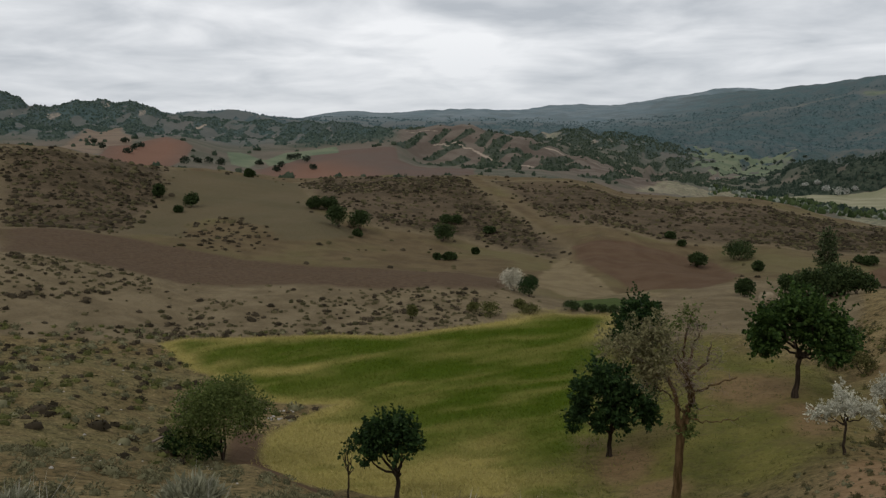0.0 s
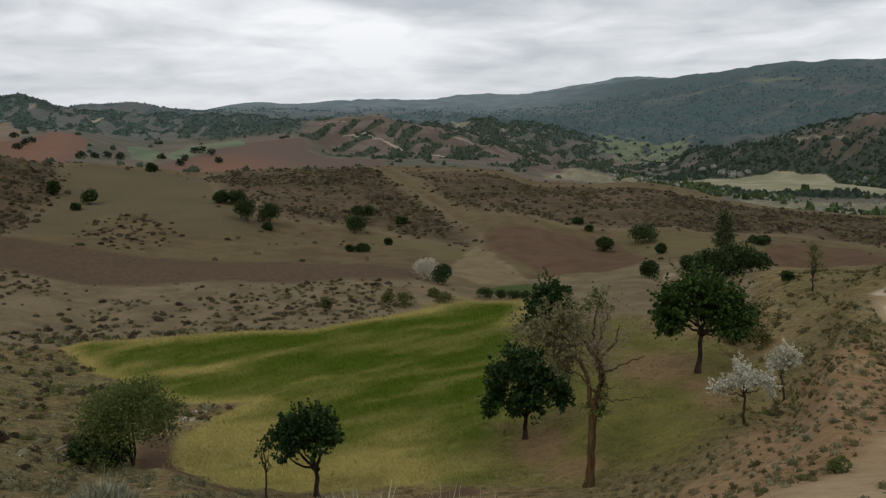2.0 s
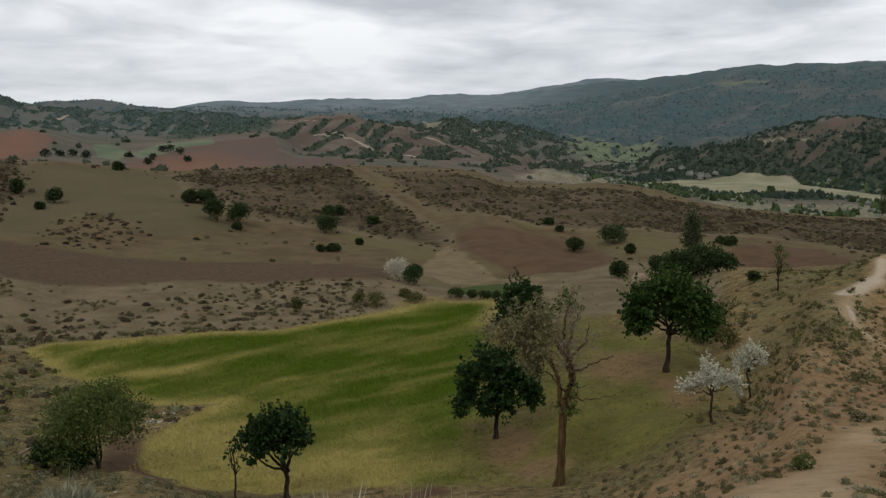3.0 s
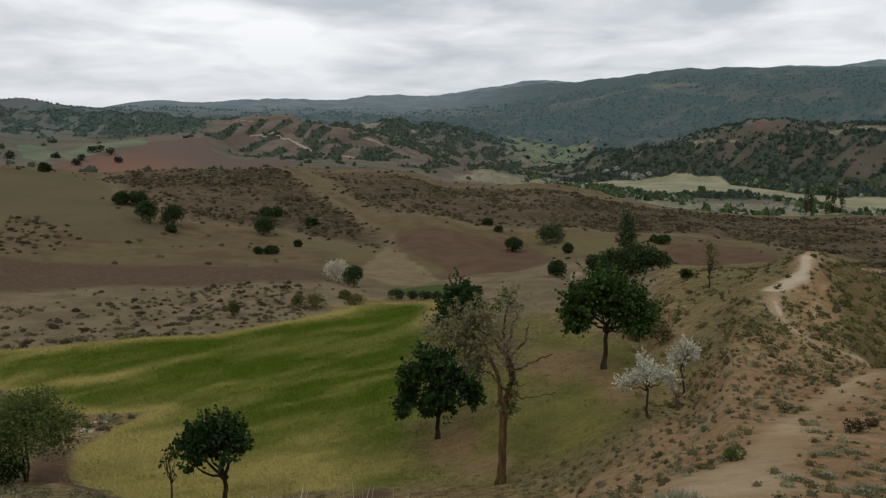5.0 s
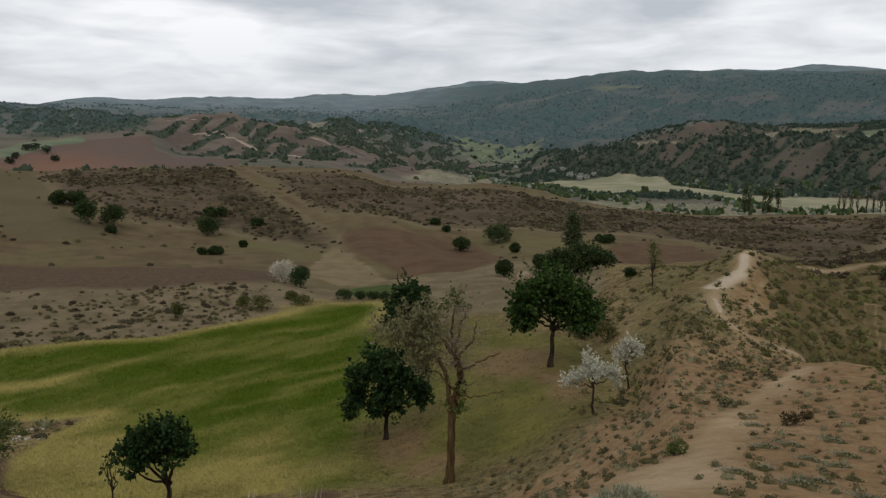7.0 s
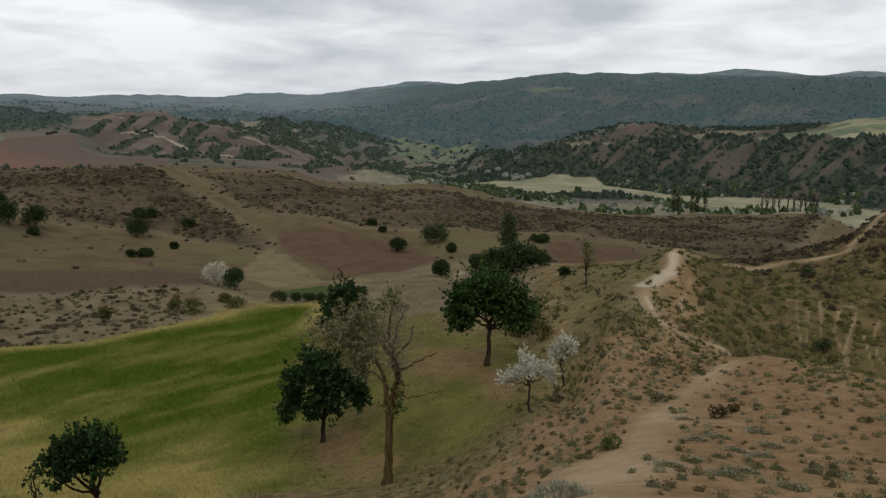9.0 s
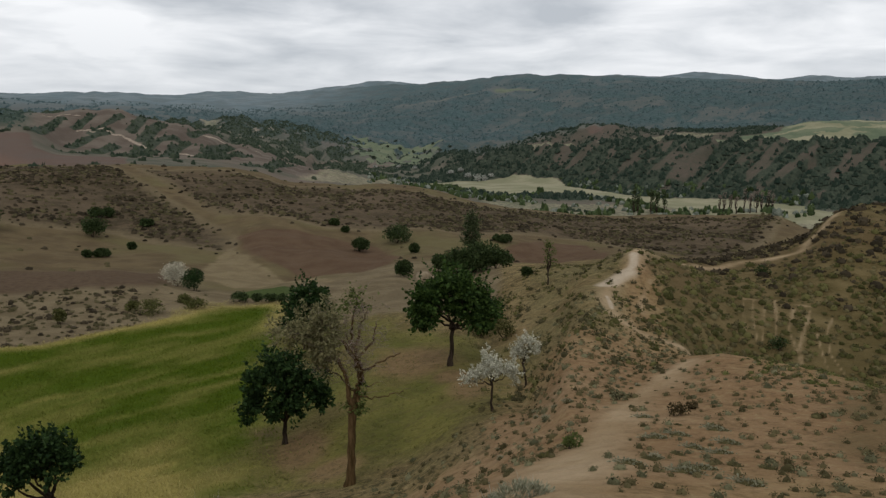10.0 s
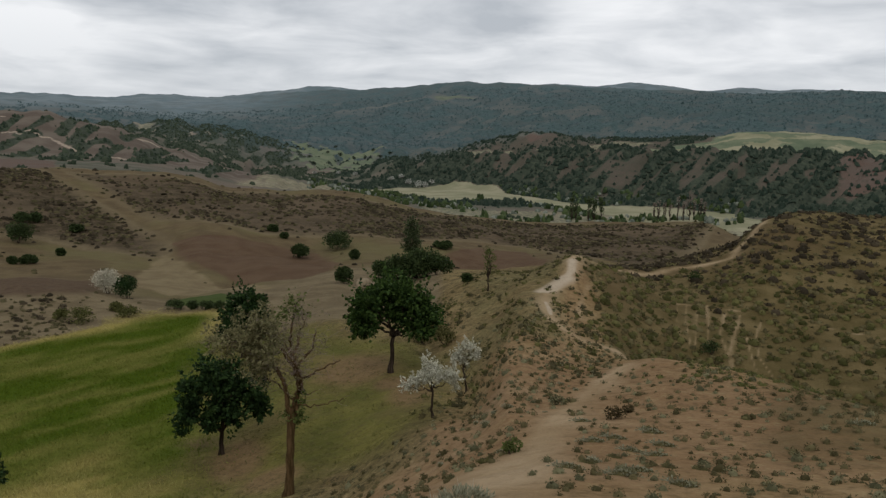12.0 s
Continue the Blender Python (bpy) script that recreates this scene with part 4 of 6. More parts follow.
    c["pale"] = np.maximum(c["pale"], np.maximum(0.42 * smooth(0.50, 0.58, strips) * of(14.0, "green_v"), np.maximum(0.50 * of(14.0, "tanband", "palemid", "tanflat"), 0.46 * of(14.0, "ridgeline"))))
    c["badland"] = smooth(430, 490, r) * smooth(760, 640, r) * smooth(-20.5, -17.5, az) * smooth(3, -2, az)
    c["bluff"] = smooth(8, 14, az) * smooth(505, 545, r) * smooth(1060, 960, r) * smooth(-28.5, -25.5, z)
    c["furrow"] = np.maximum.reduce([along(line, x, y, w) for line, w in FURROWS])
    c["hill"] = smooth(290, 350, r)
    meadows = np.maximum.reduce([c["green"], c["pale"], smooth(0.2, 0.5, c["red"]) * ((r < 520) | (r > 900)), of(10.0, "pinktan"), 0.28 * of(20.0, "browband")])
    c["wood"] = thickets(az, r, z, c["furrow"]) * (1 - 0.96 * smooth(0.3, 0.55, meadows))
    c["wood"] = np.maximum(c["wood"], 0.55 * of(20.0, "greenhill") * smooth(0.40, 0.5, fbm(slanted(az, r, z) * 1.3, z * 0.05, 3, 205)))
    c["scar"] = np.maximum.reduce([0.68 * along(line, x, y, w) for line, w in SCARS])
    patchy = fbm(slanted(az, r, z) * 0.8, np.log(r) * 14.0, 4, 95)
    c["scar"] = np.maximum(c["scar"], 0.50 * smooth(0.66, 0.74, patchy) * smooth(560, 700, r) * smooth(2000, 1400, r) * smooth(4, -2, az))
    # haze painted into the ground colour, stronger with distance from the lookout
    c["far_haze"] = smooth(1300, 2700, r) * (1 - 0.72 * smooth(-6, 6, az) * smooth(3250, 2900, r))
    # weight of the haze tint; the left mountains take it nearer in
    c["hill_haze"] = np.maximum(smooth(800, 1300, r) * (1 - 0.2 * smooth(8, 18, az) * smooth(2100, 1700, r)), 0.65 * smooth(470, 560, r) * smooth(-18, -21, az))
    c["orange"] = np.maximum(of(10.0, "red_a"), of(12.0, "red_low"))
    c["earthy"] = np.maximum.reduce([np.exp(-((az - a0) / wide) ** 2 - (np.log(r / r0) / deep) ** 2) for a0, r0, wide, deep in EARTHY])
    c["bare"] = np.maximum.reduce([of(1.1, "bare_a") * 0.92] + [along(line, x, y, w) * (0.62 if w < 0.3 else 0.74) for line, w in TRAILS])
    c["bare"] = np.maximum(c["bare"], 0.30 * smooth(6, 12, az) * smooth(31, 25, az) * smooth(34, 24, r) * smooth(6, 9, r))
    c["bare"] = np.maximum(c["bare"], 0.48 * along([(21.0, 45), (22.3, 41.8), (24.0, 41.0), (26.2, 42.4)], x, y, 1.5))
    c["crest"] = of(1.5, "crest")
    c["chalk"] = np.maximum.reduce([along(line, x, y, w) for line, w in CHALK])
    return c


def mesh_from(name, verts, quads, mats, smooth_shade=True):
    """A mesh from arrays of corners and of quads or triangles."""
    me = bpy.data.meshes.new(name)
    verts, quads = np.asarray(verts, np.float32), np.asarray(quads, np.int32)
    n, k = quads.shape
    me.vertices.add(len(verts))
    me.vertices.foreach_set("co", verts.ravel())
    me.loops.add(n * k)
    me.loops.foreach_set("vertex_index", quads.ravel())
    me.polygons.add(n)
    me.polygons.foreach_set("loop_start", np.arange(0, n * k, k, dtype=np.int32))
    me.polygons.foreach_set("use_smooth", np.full(n, smooth_shade))
    me.update(calc_edges=True)
    for mat in mats:
        me.materials.append(mat)
    return me


def build_ground():
    az = np.concatenate([np.arange(-49, 47.01, 0.2), np.arange(51, 308, 4.0)])
    r = np.concatenate([[0.0], np.geomspace(1.5, 10, 26), np.exp(np.arange(math.log(10.3), math.log(260), 0.0072)),
                        np.exp(np.arange(math.log(262), math.log(1000), 0.0065)), np.exp(np.arange(math.log(1010), math.log(4900), 0.012))])
    A, R = np.meshgrid(np.radians(az), r, indexing="ij")
    x, y = (R * np.sin(A)).ravel(), (R * np.cos(A)).ravel()
    z = height(x, y)
    na, nr = len(az), len(r)
    i, j = np.meshgrid(np.arange(na), np.arange(nr - 1), indexing="ij")
    i2 = (i + 1) % na
    quads = np.stack([i * nr + j, i * nr + j + 1, i2 * nr + j + 1, i2 * nr + j], -1).reshape(-1, 4)
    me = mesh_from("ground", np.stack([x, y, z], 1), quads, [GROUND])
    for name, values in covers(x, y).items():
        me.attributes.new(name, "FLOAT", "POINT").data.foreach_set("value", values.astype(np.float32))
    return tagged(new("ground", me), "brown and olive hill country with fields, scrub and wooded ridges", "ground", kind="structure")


ground = build_ground()


# ---- growing things: tools ----
def part(name, me, parent, label=""):
    ob = new(name, me)
    ob.parent = parent
    return tagged(ob, label) if label else ob


def standing(name, az, r, sink=0.05, turn=0.0):
    """An Empty on the ground, the foot of a thing."""
    x, y = polar(az, r)
    ob = new(name)
    ob.matrix_world = pose(x, y, ground_z(x, y) - sink, 0, 0, turn)
    return ob


def tube(path, radii, sides=8):
    """Corners and quads of a tapered round bar along a path."""
    path, radii = np.asarray(path, float), np.asarray(radii, float)
    d = np.gradient(path, axis=0)
    d /= np.linalg.norm(d, axis=1)[:, None] + 1e-9
    ref = np.where(np.abs(d[:, 2:3]) > 0.9, [[1.0, 0, 0]], [[0, 0, 1.0]])
    u = np.cross(d, ref)
    u /= np.linalg.norm(u, axis=1)[:, None] + 1e-9
    v = np.cross(d, u)
    a = np.linspace(0, 2 * np.pi, sides, endpoint=False)
    ring = u[:, None, :] * np.cos(a)[None, :, None] + v[:, None, :] * np.sin(a)[None, :, None]
    verts = (path[:, None, :] + ring * radii[:, None, None]).reshape(-1, 3)
    n = len(path)
    i, j = np.meshgrid(np.arange(n - 1), np.arange(sides), indexing="ij")
    k = (j + 1) % sides
    return verts, np.stack([i * sides + j, i * sides + k, (i + 1) * sides + k, (i + 1) * sides + j], -1).reshape(-1, 4)


def joined(pieces):
    verts, quads, at = [], [], 0
    for v, q in pieces:
        verts.append(v)
        quads.append(q + at)
        at += len(v)
    return np.concatenate(verts), np.concatenate(quads)


def bough(rng, a, b, steps=7, sway=0.12, droop=0.0):
    """A wandering path from a to b."""
    a, b = np.asarray(a, float), np.asarray(b, float)
    t = np.linspace(0, 1, steps)[:, None]
    length = np.linalg.norm(b - a)
    wob = np.cumsum(rng.normal(0, 1, (steps, 3)), axis=0)
    wob = (wob - wob[0] - t * (wob[-1] - wob[0])) * sway * length / steps ** 0.5
    arch = np.array([[0, 0, 1.0]]) * (np.sin(np.pi * t) * droop * length)
    return a + (b - a) * t + wob + arch


def unit(v):
    return v / (np.linalg.norm(v, axis=1)[:, None] + 1e-9)


def leaves(rng, at, towards, length, width):
    """Pointed leaves, one quad each, at places and in directions; length and width vary by a third."""
    n = len(at)
    towards = unit(towards)
    side = unit(np.cross(towards, rng.normal(0, 1, (n, 3))))
    l = length * rng.uniform(0.65, 1.35, n)[:, None]
    w = width * rng.uniform(0.65, 1.35, n)[:, None] * 0.5
    fold = np.cross(towards, side) * w * rng.uniform(-0.6, 0.6, n)[:, None]
    corners = np.stack([at, at + towards * l * 0.45 + side * w + fold, at + towards * l, at + towards * l * 0.45 - side * w + fold], 1)
    return corners.reshape(-1, 3), np.arange(n * 4).reshape(n, 4)


def cloud(rng, centres, radii, count, hollow=0.45):
    """Places and outward directions for leaves, spread over balls about the centres."""
    w = np.asarray(radii) ** 2
    pick = rng.choice(len(centres), count, p=w / w.sum())
    d = unit(rng.normal(0, 1, (count, 3)))
    reach = (hollow + (1 - hollow) * rng.random(count) ** 0.6) * np.asarray(radii)[pick]
    return np.asarray(centres)[pick] + d * reach[:, None] * [1, 1, 0.8], d + rng.normal(0, 0.6, (count, 3)) + [0, 0, -0.15]


def crown_balls(rng, centre, size, n, ball):
    """Centres of leaf clumps filling an uneven dome, and their radii."""
    d = unit(rng.normal(0, 1, (n, 3)))
    d[:, 2] = np.where(d[:, 2] < -0.55, -d[:, 2], d[:, 2])
    reach = rng.uniform(0.35, 1.0, n) ** 0.6
    return np.asarray(centre) + d * reach[:, None] * (np.asarray(size) * 0.5 - ball * 0.6), ball * rng.uniform(0.6, 1.25, n)


def broadleaf(name, az, r, tall, wide, clear, girth, label, seed, leaf=0.2, count=4200, clumps=34, mat=None, ball=None, airy=0.45):
    """A tree: a trunk, its limbs and a crown of leaves. clear: height of the crown's underside."""
    rng = np.random.default_rng(seed)
    tree = standing(name, az, r)
    ball = ball or wide * 0.17
    stem = bough(rng, (0, 0, 0), (0, 0, clear * 1.05), 8, 0.05)
    flare = np.linspace(1.25, 0.78, 8)
    flare[0] = 1.6
    v, q = tube(stem, girth * 0.5 * flare, 10)
    part("trunk", mesh_from("trunk", v, q, [DARK_BARK]), tree)
    centre = np.array([0, 0, (clear + tall) / 2])
    balls, rad = crown_balls(rng, centre, (wide, wide, tall - clear), clumps, ball)
    for k in range(min(7, clumps)):
        goal = balls[k]
        path = bough(rng, stem[-1] if k % 2 else stem[-2], goal, 7, 0.16, 0.05)
        v, q = tube(path, np.linspace(girth * 0.36, girth * 0.06, 7), 6)
        part("limb", mesh_from("limb", v, q, [DARK_BARK]), tree)
    at, towards = cloud(rng, balls, rad, count, airy)
    v, q = leaves(rng, at, towards, leaf, leaf * 0.75)
    part("crown", mesh_from("crown", v, q, [mat or MULBERRY_LEAF]), tree)
    return tagged(tree, label, "tree")


def shrub(name, az, r, wide, tall, label, seed, mat=None, leaf=0.16, count=700, clumps=14, group="", category="shrub", airy=0.4, ball=0.31):
    """A bush: a few stems and an uneven dome of leaves down to the ground."""
    rng = np.random.default_rng(seed)
    bush = standing(name, az, r)
    balls, rad = crown_balls(rng, (0, 0, tall * 0.48), (wide, wide, tall), clumps, min(wide, tall) * ball)
    balls[:, 2] = np.maximum(balls[:, 2], rad * 0.5)
    stems = [tube(bough(rng, (rng.normal(0, 0.08), rng.normal(0, 0.08), -0.05), balls[k], 5, 0.15), np.linspace(0.03, 0.01, 5) * (0.6 + tall * 0.3), 5) for k in range(4)]
    v, q = joined(stems)
    part("stem", mesh_from("stem", v, q, [DARK_BARK]), bush)
    at, towards = cloud(rng, balls, rad, count, airy)
    at[:, 2] = np.maximum(at[:, 2], 0.02)
    v, q = leaves(rng, at, towards, leaf, leaf * 0.7)
    part("foliage", mesh_from("foliage", v, q, [mat or SHRUB_LEAF]), bush)
    return tagged(bush, label, category, group)


def scattered(rng, count, az, r, keep):
    """Places spread evenly over a stretch of ground, thinned by keep(x, y, covers)."""
    a = rng.uniform(az[0], az[1], count)
    d = np.sqrt(rng.uniform(r[0] ** 2, r[1] ** 2, count))
    x, y = d * np.sin(np.radians(a)), d * np.cos(np.radians(a))
    ok = rng.random(count) < keep(x, y, d, a, covers(x, y))
    x, y = x[ok], y[ok]
    return np.stack([x, y, height(x, y)], 1)


def spaced(rng, cell, az, r, keep):
    """Places on a shaken grid, a cell's width apart or so, thinned by keep(x, y, covers)."""
    gx, gy = np.meshgrid(np.arange(-r[1], r[1], cell), np.arange(-r[1], r[1], cell))
    x = gx.ravel() + rng.uniform(-0.42, 0.42, gx.size) * cell
    y = gy.ravel() + rng.uniform(-0.42, 0.42, gx.size) * cell
    a, d = a_of(x, y), np.hypot(x, y)
    ok = (a > az[0]) & (a < az[1]) & (d > r[0]) & (d < r[1])
    x, y, a, d = x[ok], y[ok], a[ok], d[ok]
    ok = rng.random(len(x)) < keep(x, y, d, a, covers(x, y))
    x, y = x[ok], y[ok]
    return np.stack([x, y, height(x, y)], 1)


def tufts(rng, places, blades, size, spread, width, flat=0.35):
    """Corners and quads of tufts: blades that fan out of each place. size: height of a tuft, varied."""
    n = len(places)
    s = size * rng.uniform(0.5, 1.5, n)
    base = np.repeat(places, blades, 0)
    ss = np.repeat(s, blades)[:, None]
    d = rng.normal(0, 1, (n * blades, 3))
    d[:, 2] = np.abs(d[:, 2]) * 0.8 + flat
    off = rng.normal(0, 1, (n * blades, 3)) * [1, 1, 0.15] * spread * ss
    off[:, 2] = np.abs(off[:, 2]) - 0.04 * ss[:, 0]
    return scaled_leaves(rng, base + off, d, ss, width)


def scaled_leaves(rng, at, towards, size, width):
    v, q = leaves(rng, np.zeros_like(at), towards, 1.0, width)
    return (v.reshape(-1, 4, 3) * size[:, :, None] + at[:, None, :]).reshape(-1, 3), q


def stuff(name, v, q, mat, label, category):
    return tagged(new(name, mesh_from(name, v, q, [mat])), label, category, kind="stuff")


def scrub(name, rng, places, wide, tall, fuzz, mat, label, heart=0.8):
    """Low tufts in the hundreds: a small dark woody heart in a dome of leaf tips, lighter ones on top."""
    n = len(places)
    size = rng.uniform(0.55, 1.35, n) * np.where(rng.random(n) < 0.12, 1.4, 1.0)
    v, q = lumps(rng, places, wide * heart, tall * heart, 1, 7, 2, 0.10, scale=size)
    d = unit(rng.normal(0, 1, (n * fuzz, 3)))
    d[:, 2] = np.abs(d[:, 2])
    ss = np.repeat(size, fuzz)[:, None]
    oval = np.repeat(rng.uniform(0.75, 1.3, (n, 2)), fuzz, 0) * wide * 0.5
    at = np.repeat(places, fuzz, 0) + d * rng.uniform(0.7, 0.98, (n * fuzz, 1)) * ss * np.concatenate([oval, np.full((n * fuzz, 1), tall * 0.85)], 1)
    tip = scaled_leaves(rng, at, d * [1.0, 1.0, 0.6] + rng.normal(0, 0.55, d.shape), ss * wide * (1.4 - 0.92 * heart) / fuzz ** 0.4, 0.5)
    return tagged(new(name, mesh_from(name, *joined([(v, q), tip]), [mat])), label, "scrub", kind="stuff")


def domes(rng, places, wide, tall, count, leaf=0.3, width=0.5):
    """Little round bushes: leaves that stand out all over a low dome. Sizes vary from bush to bush."""
    n = len(places)
    s = rng.uniform(0.5, 1.5, n) * np.where(rng.random(n) < 0.12, 1.5, 1.0)
    d = unit(rng.normal(0, 1, (n * count, 3)))
    d[:, 2] = np.abs(d[:, 2])
    ss = np.repeat(s, count)[:, None]
    stretch = np.repeat(rng.uniform(0.7, 1.3, (n, 2)), count, 0) * wide * 0.5
    reach = rng.uniform(0.55, 1.0, (n * count, 1))
    at = np.repeat(places, count, 0) + d * reach * ss * np.concatenate([stretch, np.full((n * count, 1), tall * 0.8)], 1)
    size = ss * leaf * min(wide, tall * 1.6)
    return scaled_leaves(rng, at - d * size * 0.4 + [0, 0, 0.02], d + rng.normal(0, 0.45, d.shape) + [0, 0, 0.25], size, width)


def lumps(rng, places, wide, tall, shells=1, seg=7, rings=3, rough=0.22, fuzz=0, sizes=(0.55, 1.45), blade=0.32, thin=0.24, scale=None):
    """Small bushes and far trees: uneven rounded clumps, one or more to a plant, with a fuzz of leaf tips."""
    n = len(places)
    s = rng.uniform(sizes[0], sizes[1], n) * np.where(rng.random(n) < 0.1, 1.4, 1.0) if scale is None else scale
    k = n * shells
    phi = np.linspace(-0.12, 0.5 * np.pi - 0.34, rings + 1)
    a = np.arange(seg) * 2 * np.pi / seg
    ring = np.stack([np.cos(phi)[:, None] * np.cos(a), np.cos(phi)[:, None] * np.sin(a), np.repeat(np.sin(phi)[:, None], seg, 1)], -1).reshape(-1, 3)
    shape = ring[None] * (1 + rng.normal(0, rough, (k, len(ring), 1)))
    turn = rng.uniform(0, 2 * np.pi, k)
    c, d = np.cos(turn)[:, None], np.sin(turn)[:, None]
    x, y = shape[:, :, 0] * c - shape[:, :, 1] * d, shape[:, :, 0] * d + shape[:, :, 1] * c
    ss = np.repeat(s, shells)[:, None]
    share = 1.0 if shells == 1 else 0.72
    w = ss * wide * 0.5 * share * rng.uniform(0.8, 1.25, (k, 2))
    h = ss * tall * (1.0 if shells == 1 else rng.uniform(0.6, 1.0, (k, 1)))
    off = np.zeros((k, 3)) if shells == 1 else rng.normal(0, 0.22, (k, 3)) * ss * [wide, wide, tall * 0.5]
    off[:, 2] = np.abs(off[:, 2])
    at = np.repeat(places, shells, 0) + off
    v = np.stack([x * w[:, :1] + at[:, :1], y * w[:, 1:] + at[:, 1:2], shape[:, :, 2] * h + at[:, 2:]], -1).reshape(-1, 3)
    i, j = np.meshgrid(np.arange(rings), np.arange(seg), indexing="ij")
    one = np.stack([i * seg + j, i * seg + (j + 1) % seg, (i + 1) * seg + (j + 1) % seg, (i + 1) * seg + j], -1).reshape(-1, 4)
    lid = [rings * seg + np.array([0, m, m + 1, min(m + 2, seg - 1)]) for m in range(1, seg - 2, 2)]
    one = np.concatenate([one, np.array(lid)])
    q = (one[None] + (np.arange(k) * len(ring))[:, None, None]).reshape(-1, 4)
    if not fuzz:
        return v, q
    d = unit(rng.normal(0, 1, (k * fuzz, 3)) + [0, 0, 0.3])
    d[:, 2] = np.abs(d[:, 2])
    spread_wh = np.concatenate([w, h], 1)
    root = np.repeat(at, fuzz, 0) + d * np.repeat(spread_wh, fuzz, 0) * 0.7
    tip = scaled_leaves(rng, root, d + rng.normal(0, 0.3, d.shape), np.repeat(ss * wide * blade, fuzz, 0), thin)
    return joined([(v, q), tip])


# ---- trees about the field ----
def spray(rng, lobes, shoots, per, leaf, width, spread=0.55, droop=-0.25):
    """Leaves along shoots that ray out of round lobes, so that the outline is ragged. lobes: x, y, z, radius."""
    lobes = np.asarray(lobes, float)
    share = lobes[:, 3] ** 2
    pick = rng.choice(len(lobes), shoots, p=share / share.sum())
    d = unit(rng.normal(0, 1, (shoots, 3)) + [0, 0, 0.12])
    reach = lobes[pick, 3] * rng.uniform(0.6, 1.38, shoots)
    bend = rng.normal(0, 0.22, (shoots, 3))
    t = rng.uniform(0.25, 1.0, (shoots, per)) ** 0.8
    at = lobes[pick, None, :3] + (d[:, None, :] * t[:, :, None] + bend[:, None, :] * t[:, :, None] ** 2) * reach[:, None, None]
    at = at.reshape(-1, 3) + rng.normal(0, leaf * 0.35, (shoots * per, 3))
    out = np.repeat(d, per, 0) + rng.normal(0, spread, (shoots * per, 3)) + [0, 0, droop]
    return leaves(rng, at, out, leaf, width)


def lobed_tree(name, az, r, fork, girth, lobes, label, seed, leaf=0.17, wide_leaf=0.14, shoots=500, per=16, mat=None, lean=(0.0, 0.0), limbs=7, depth=0.9, long_shoots=0):
    """A tree with a short trunk, a limb to each main lobe of the crown, and leaves on shoots. lobes: x, z, radius."""
    rng = np.random.default_rng(seed)
    tree = standing(name, az, r)
    turn = radians(-az)
    stem = bough(rng, (0, 0, 0), (lean[0], lean[1], fork), 8, 0.05)
    flare = np.linspace(1.1, 0.82, 8)
    flare[0], flare[1] = 1.7, 1.25
    v, q = tube(stem, girth * 0.5 * flare, 10)
    part("trunk", mesh_from("trunk", v, q, [DARK_BARK]), tree)
    full = []
    for k, (x, z, rad) in enumerate(lobes):
        for y in (rng.uniform(-1, -0.35) * depth, rng.uniform(0.2, 1.0) * depth):
            full.append((x * math.cos(turn) - y * math.sin(turn), x * math.sin(turn) + y * math.cos(turn), z + rng.normal(0, 0.1), rad * rng.uniform(0.85, 1.1)))
    full = np.array(full)
    for k in range(min(limbs, len(full))):
        goal = full[(k * 2 + k % 2) % len(full), :3]
        path = bough(rng, stem[-1] if k % 2 else stem[-2], goal, 8, 0.14, -0.04)
        v, q = tube(path, np.linspace(girth * 0.34, girth * 0.05, 8), 6)
        part("limb", mesh_from("limb", v, q, [DARK_BARK]), tree)
    pieces = [spray(rng, full, shoots, per, leaf, wide_leaf)]
    if long_shoots:
        # upright shoots of the year, leafy to the tip
        foot = full[rng.integers(0, len(full), long_shoots)]
        d = unit(rng.normal(0, 0.7, (long_shoots, 3)) + [0, 0, 1.0])
        t = np.linspace(0.5, 1.0, 9)
        at = foot[:, None, :3] + d[:, None, :] * (t[None, :, None] * foot[:, None, 3:4] * rng.uniform(1.5, 2.3, (long_shoots, 1, 1)))
        pieces.append(leaves(rng, at.reshape(-1, 3), np.repeat(d, 9, 0) + rng.normal(0, 0.8, (long_shoots * 9, 3)), leaf, wide_leaf))
    v, q = joined(pieces)
    part("crown", mesh_from("crown", v, q, [mat or MULBERRY_LEAF]), tree)
    return tagged(tree, label, "tree")


lobed_tree("mulberry_tree", -3.2, 34.7, 1.25, 0.21, [(-1.35, 3.3, 0.52), (0.2, 2.7, 0.8), (-1.3, 2.2, 0.55), (1.2, 3.2, 0.66), (-0.4, 3.7, 0.62), (1.6, 2.2, 0.55), (0.6, 3.75, 0.56), (0.4, 1.75, 0.42), (-0.5, 1.7, 0.42), (-1.6, 1.7, 0.28)],
           "dense dark-green broadleaf tree standing on the grass apron", 11, shoots=560, long_shoots=44)
lobed_tree("mulberry_tree", -1.6, 52.5, 1.1, 0.22, [(-0.9, 2.2, 0.7), (-0.4, 3.4, 0.8), (0.3, 4.1, 0.65), (0.6, 3.0, 0.8), (-0.2, 1.7, 0.6), (1.2, 2.2, 0.65), (1.1, 3.9, 0.5)],
           "dark-green broadleaf tree behind the bare-limbed tree", 12, leaf=0.21, wide_leaf=0.17, shoots=420, per=13, long_shoots=30)
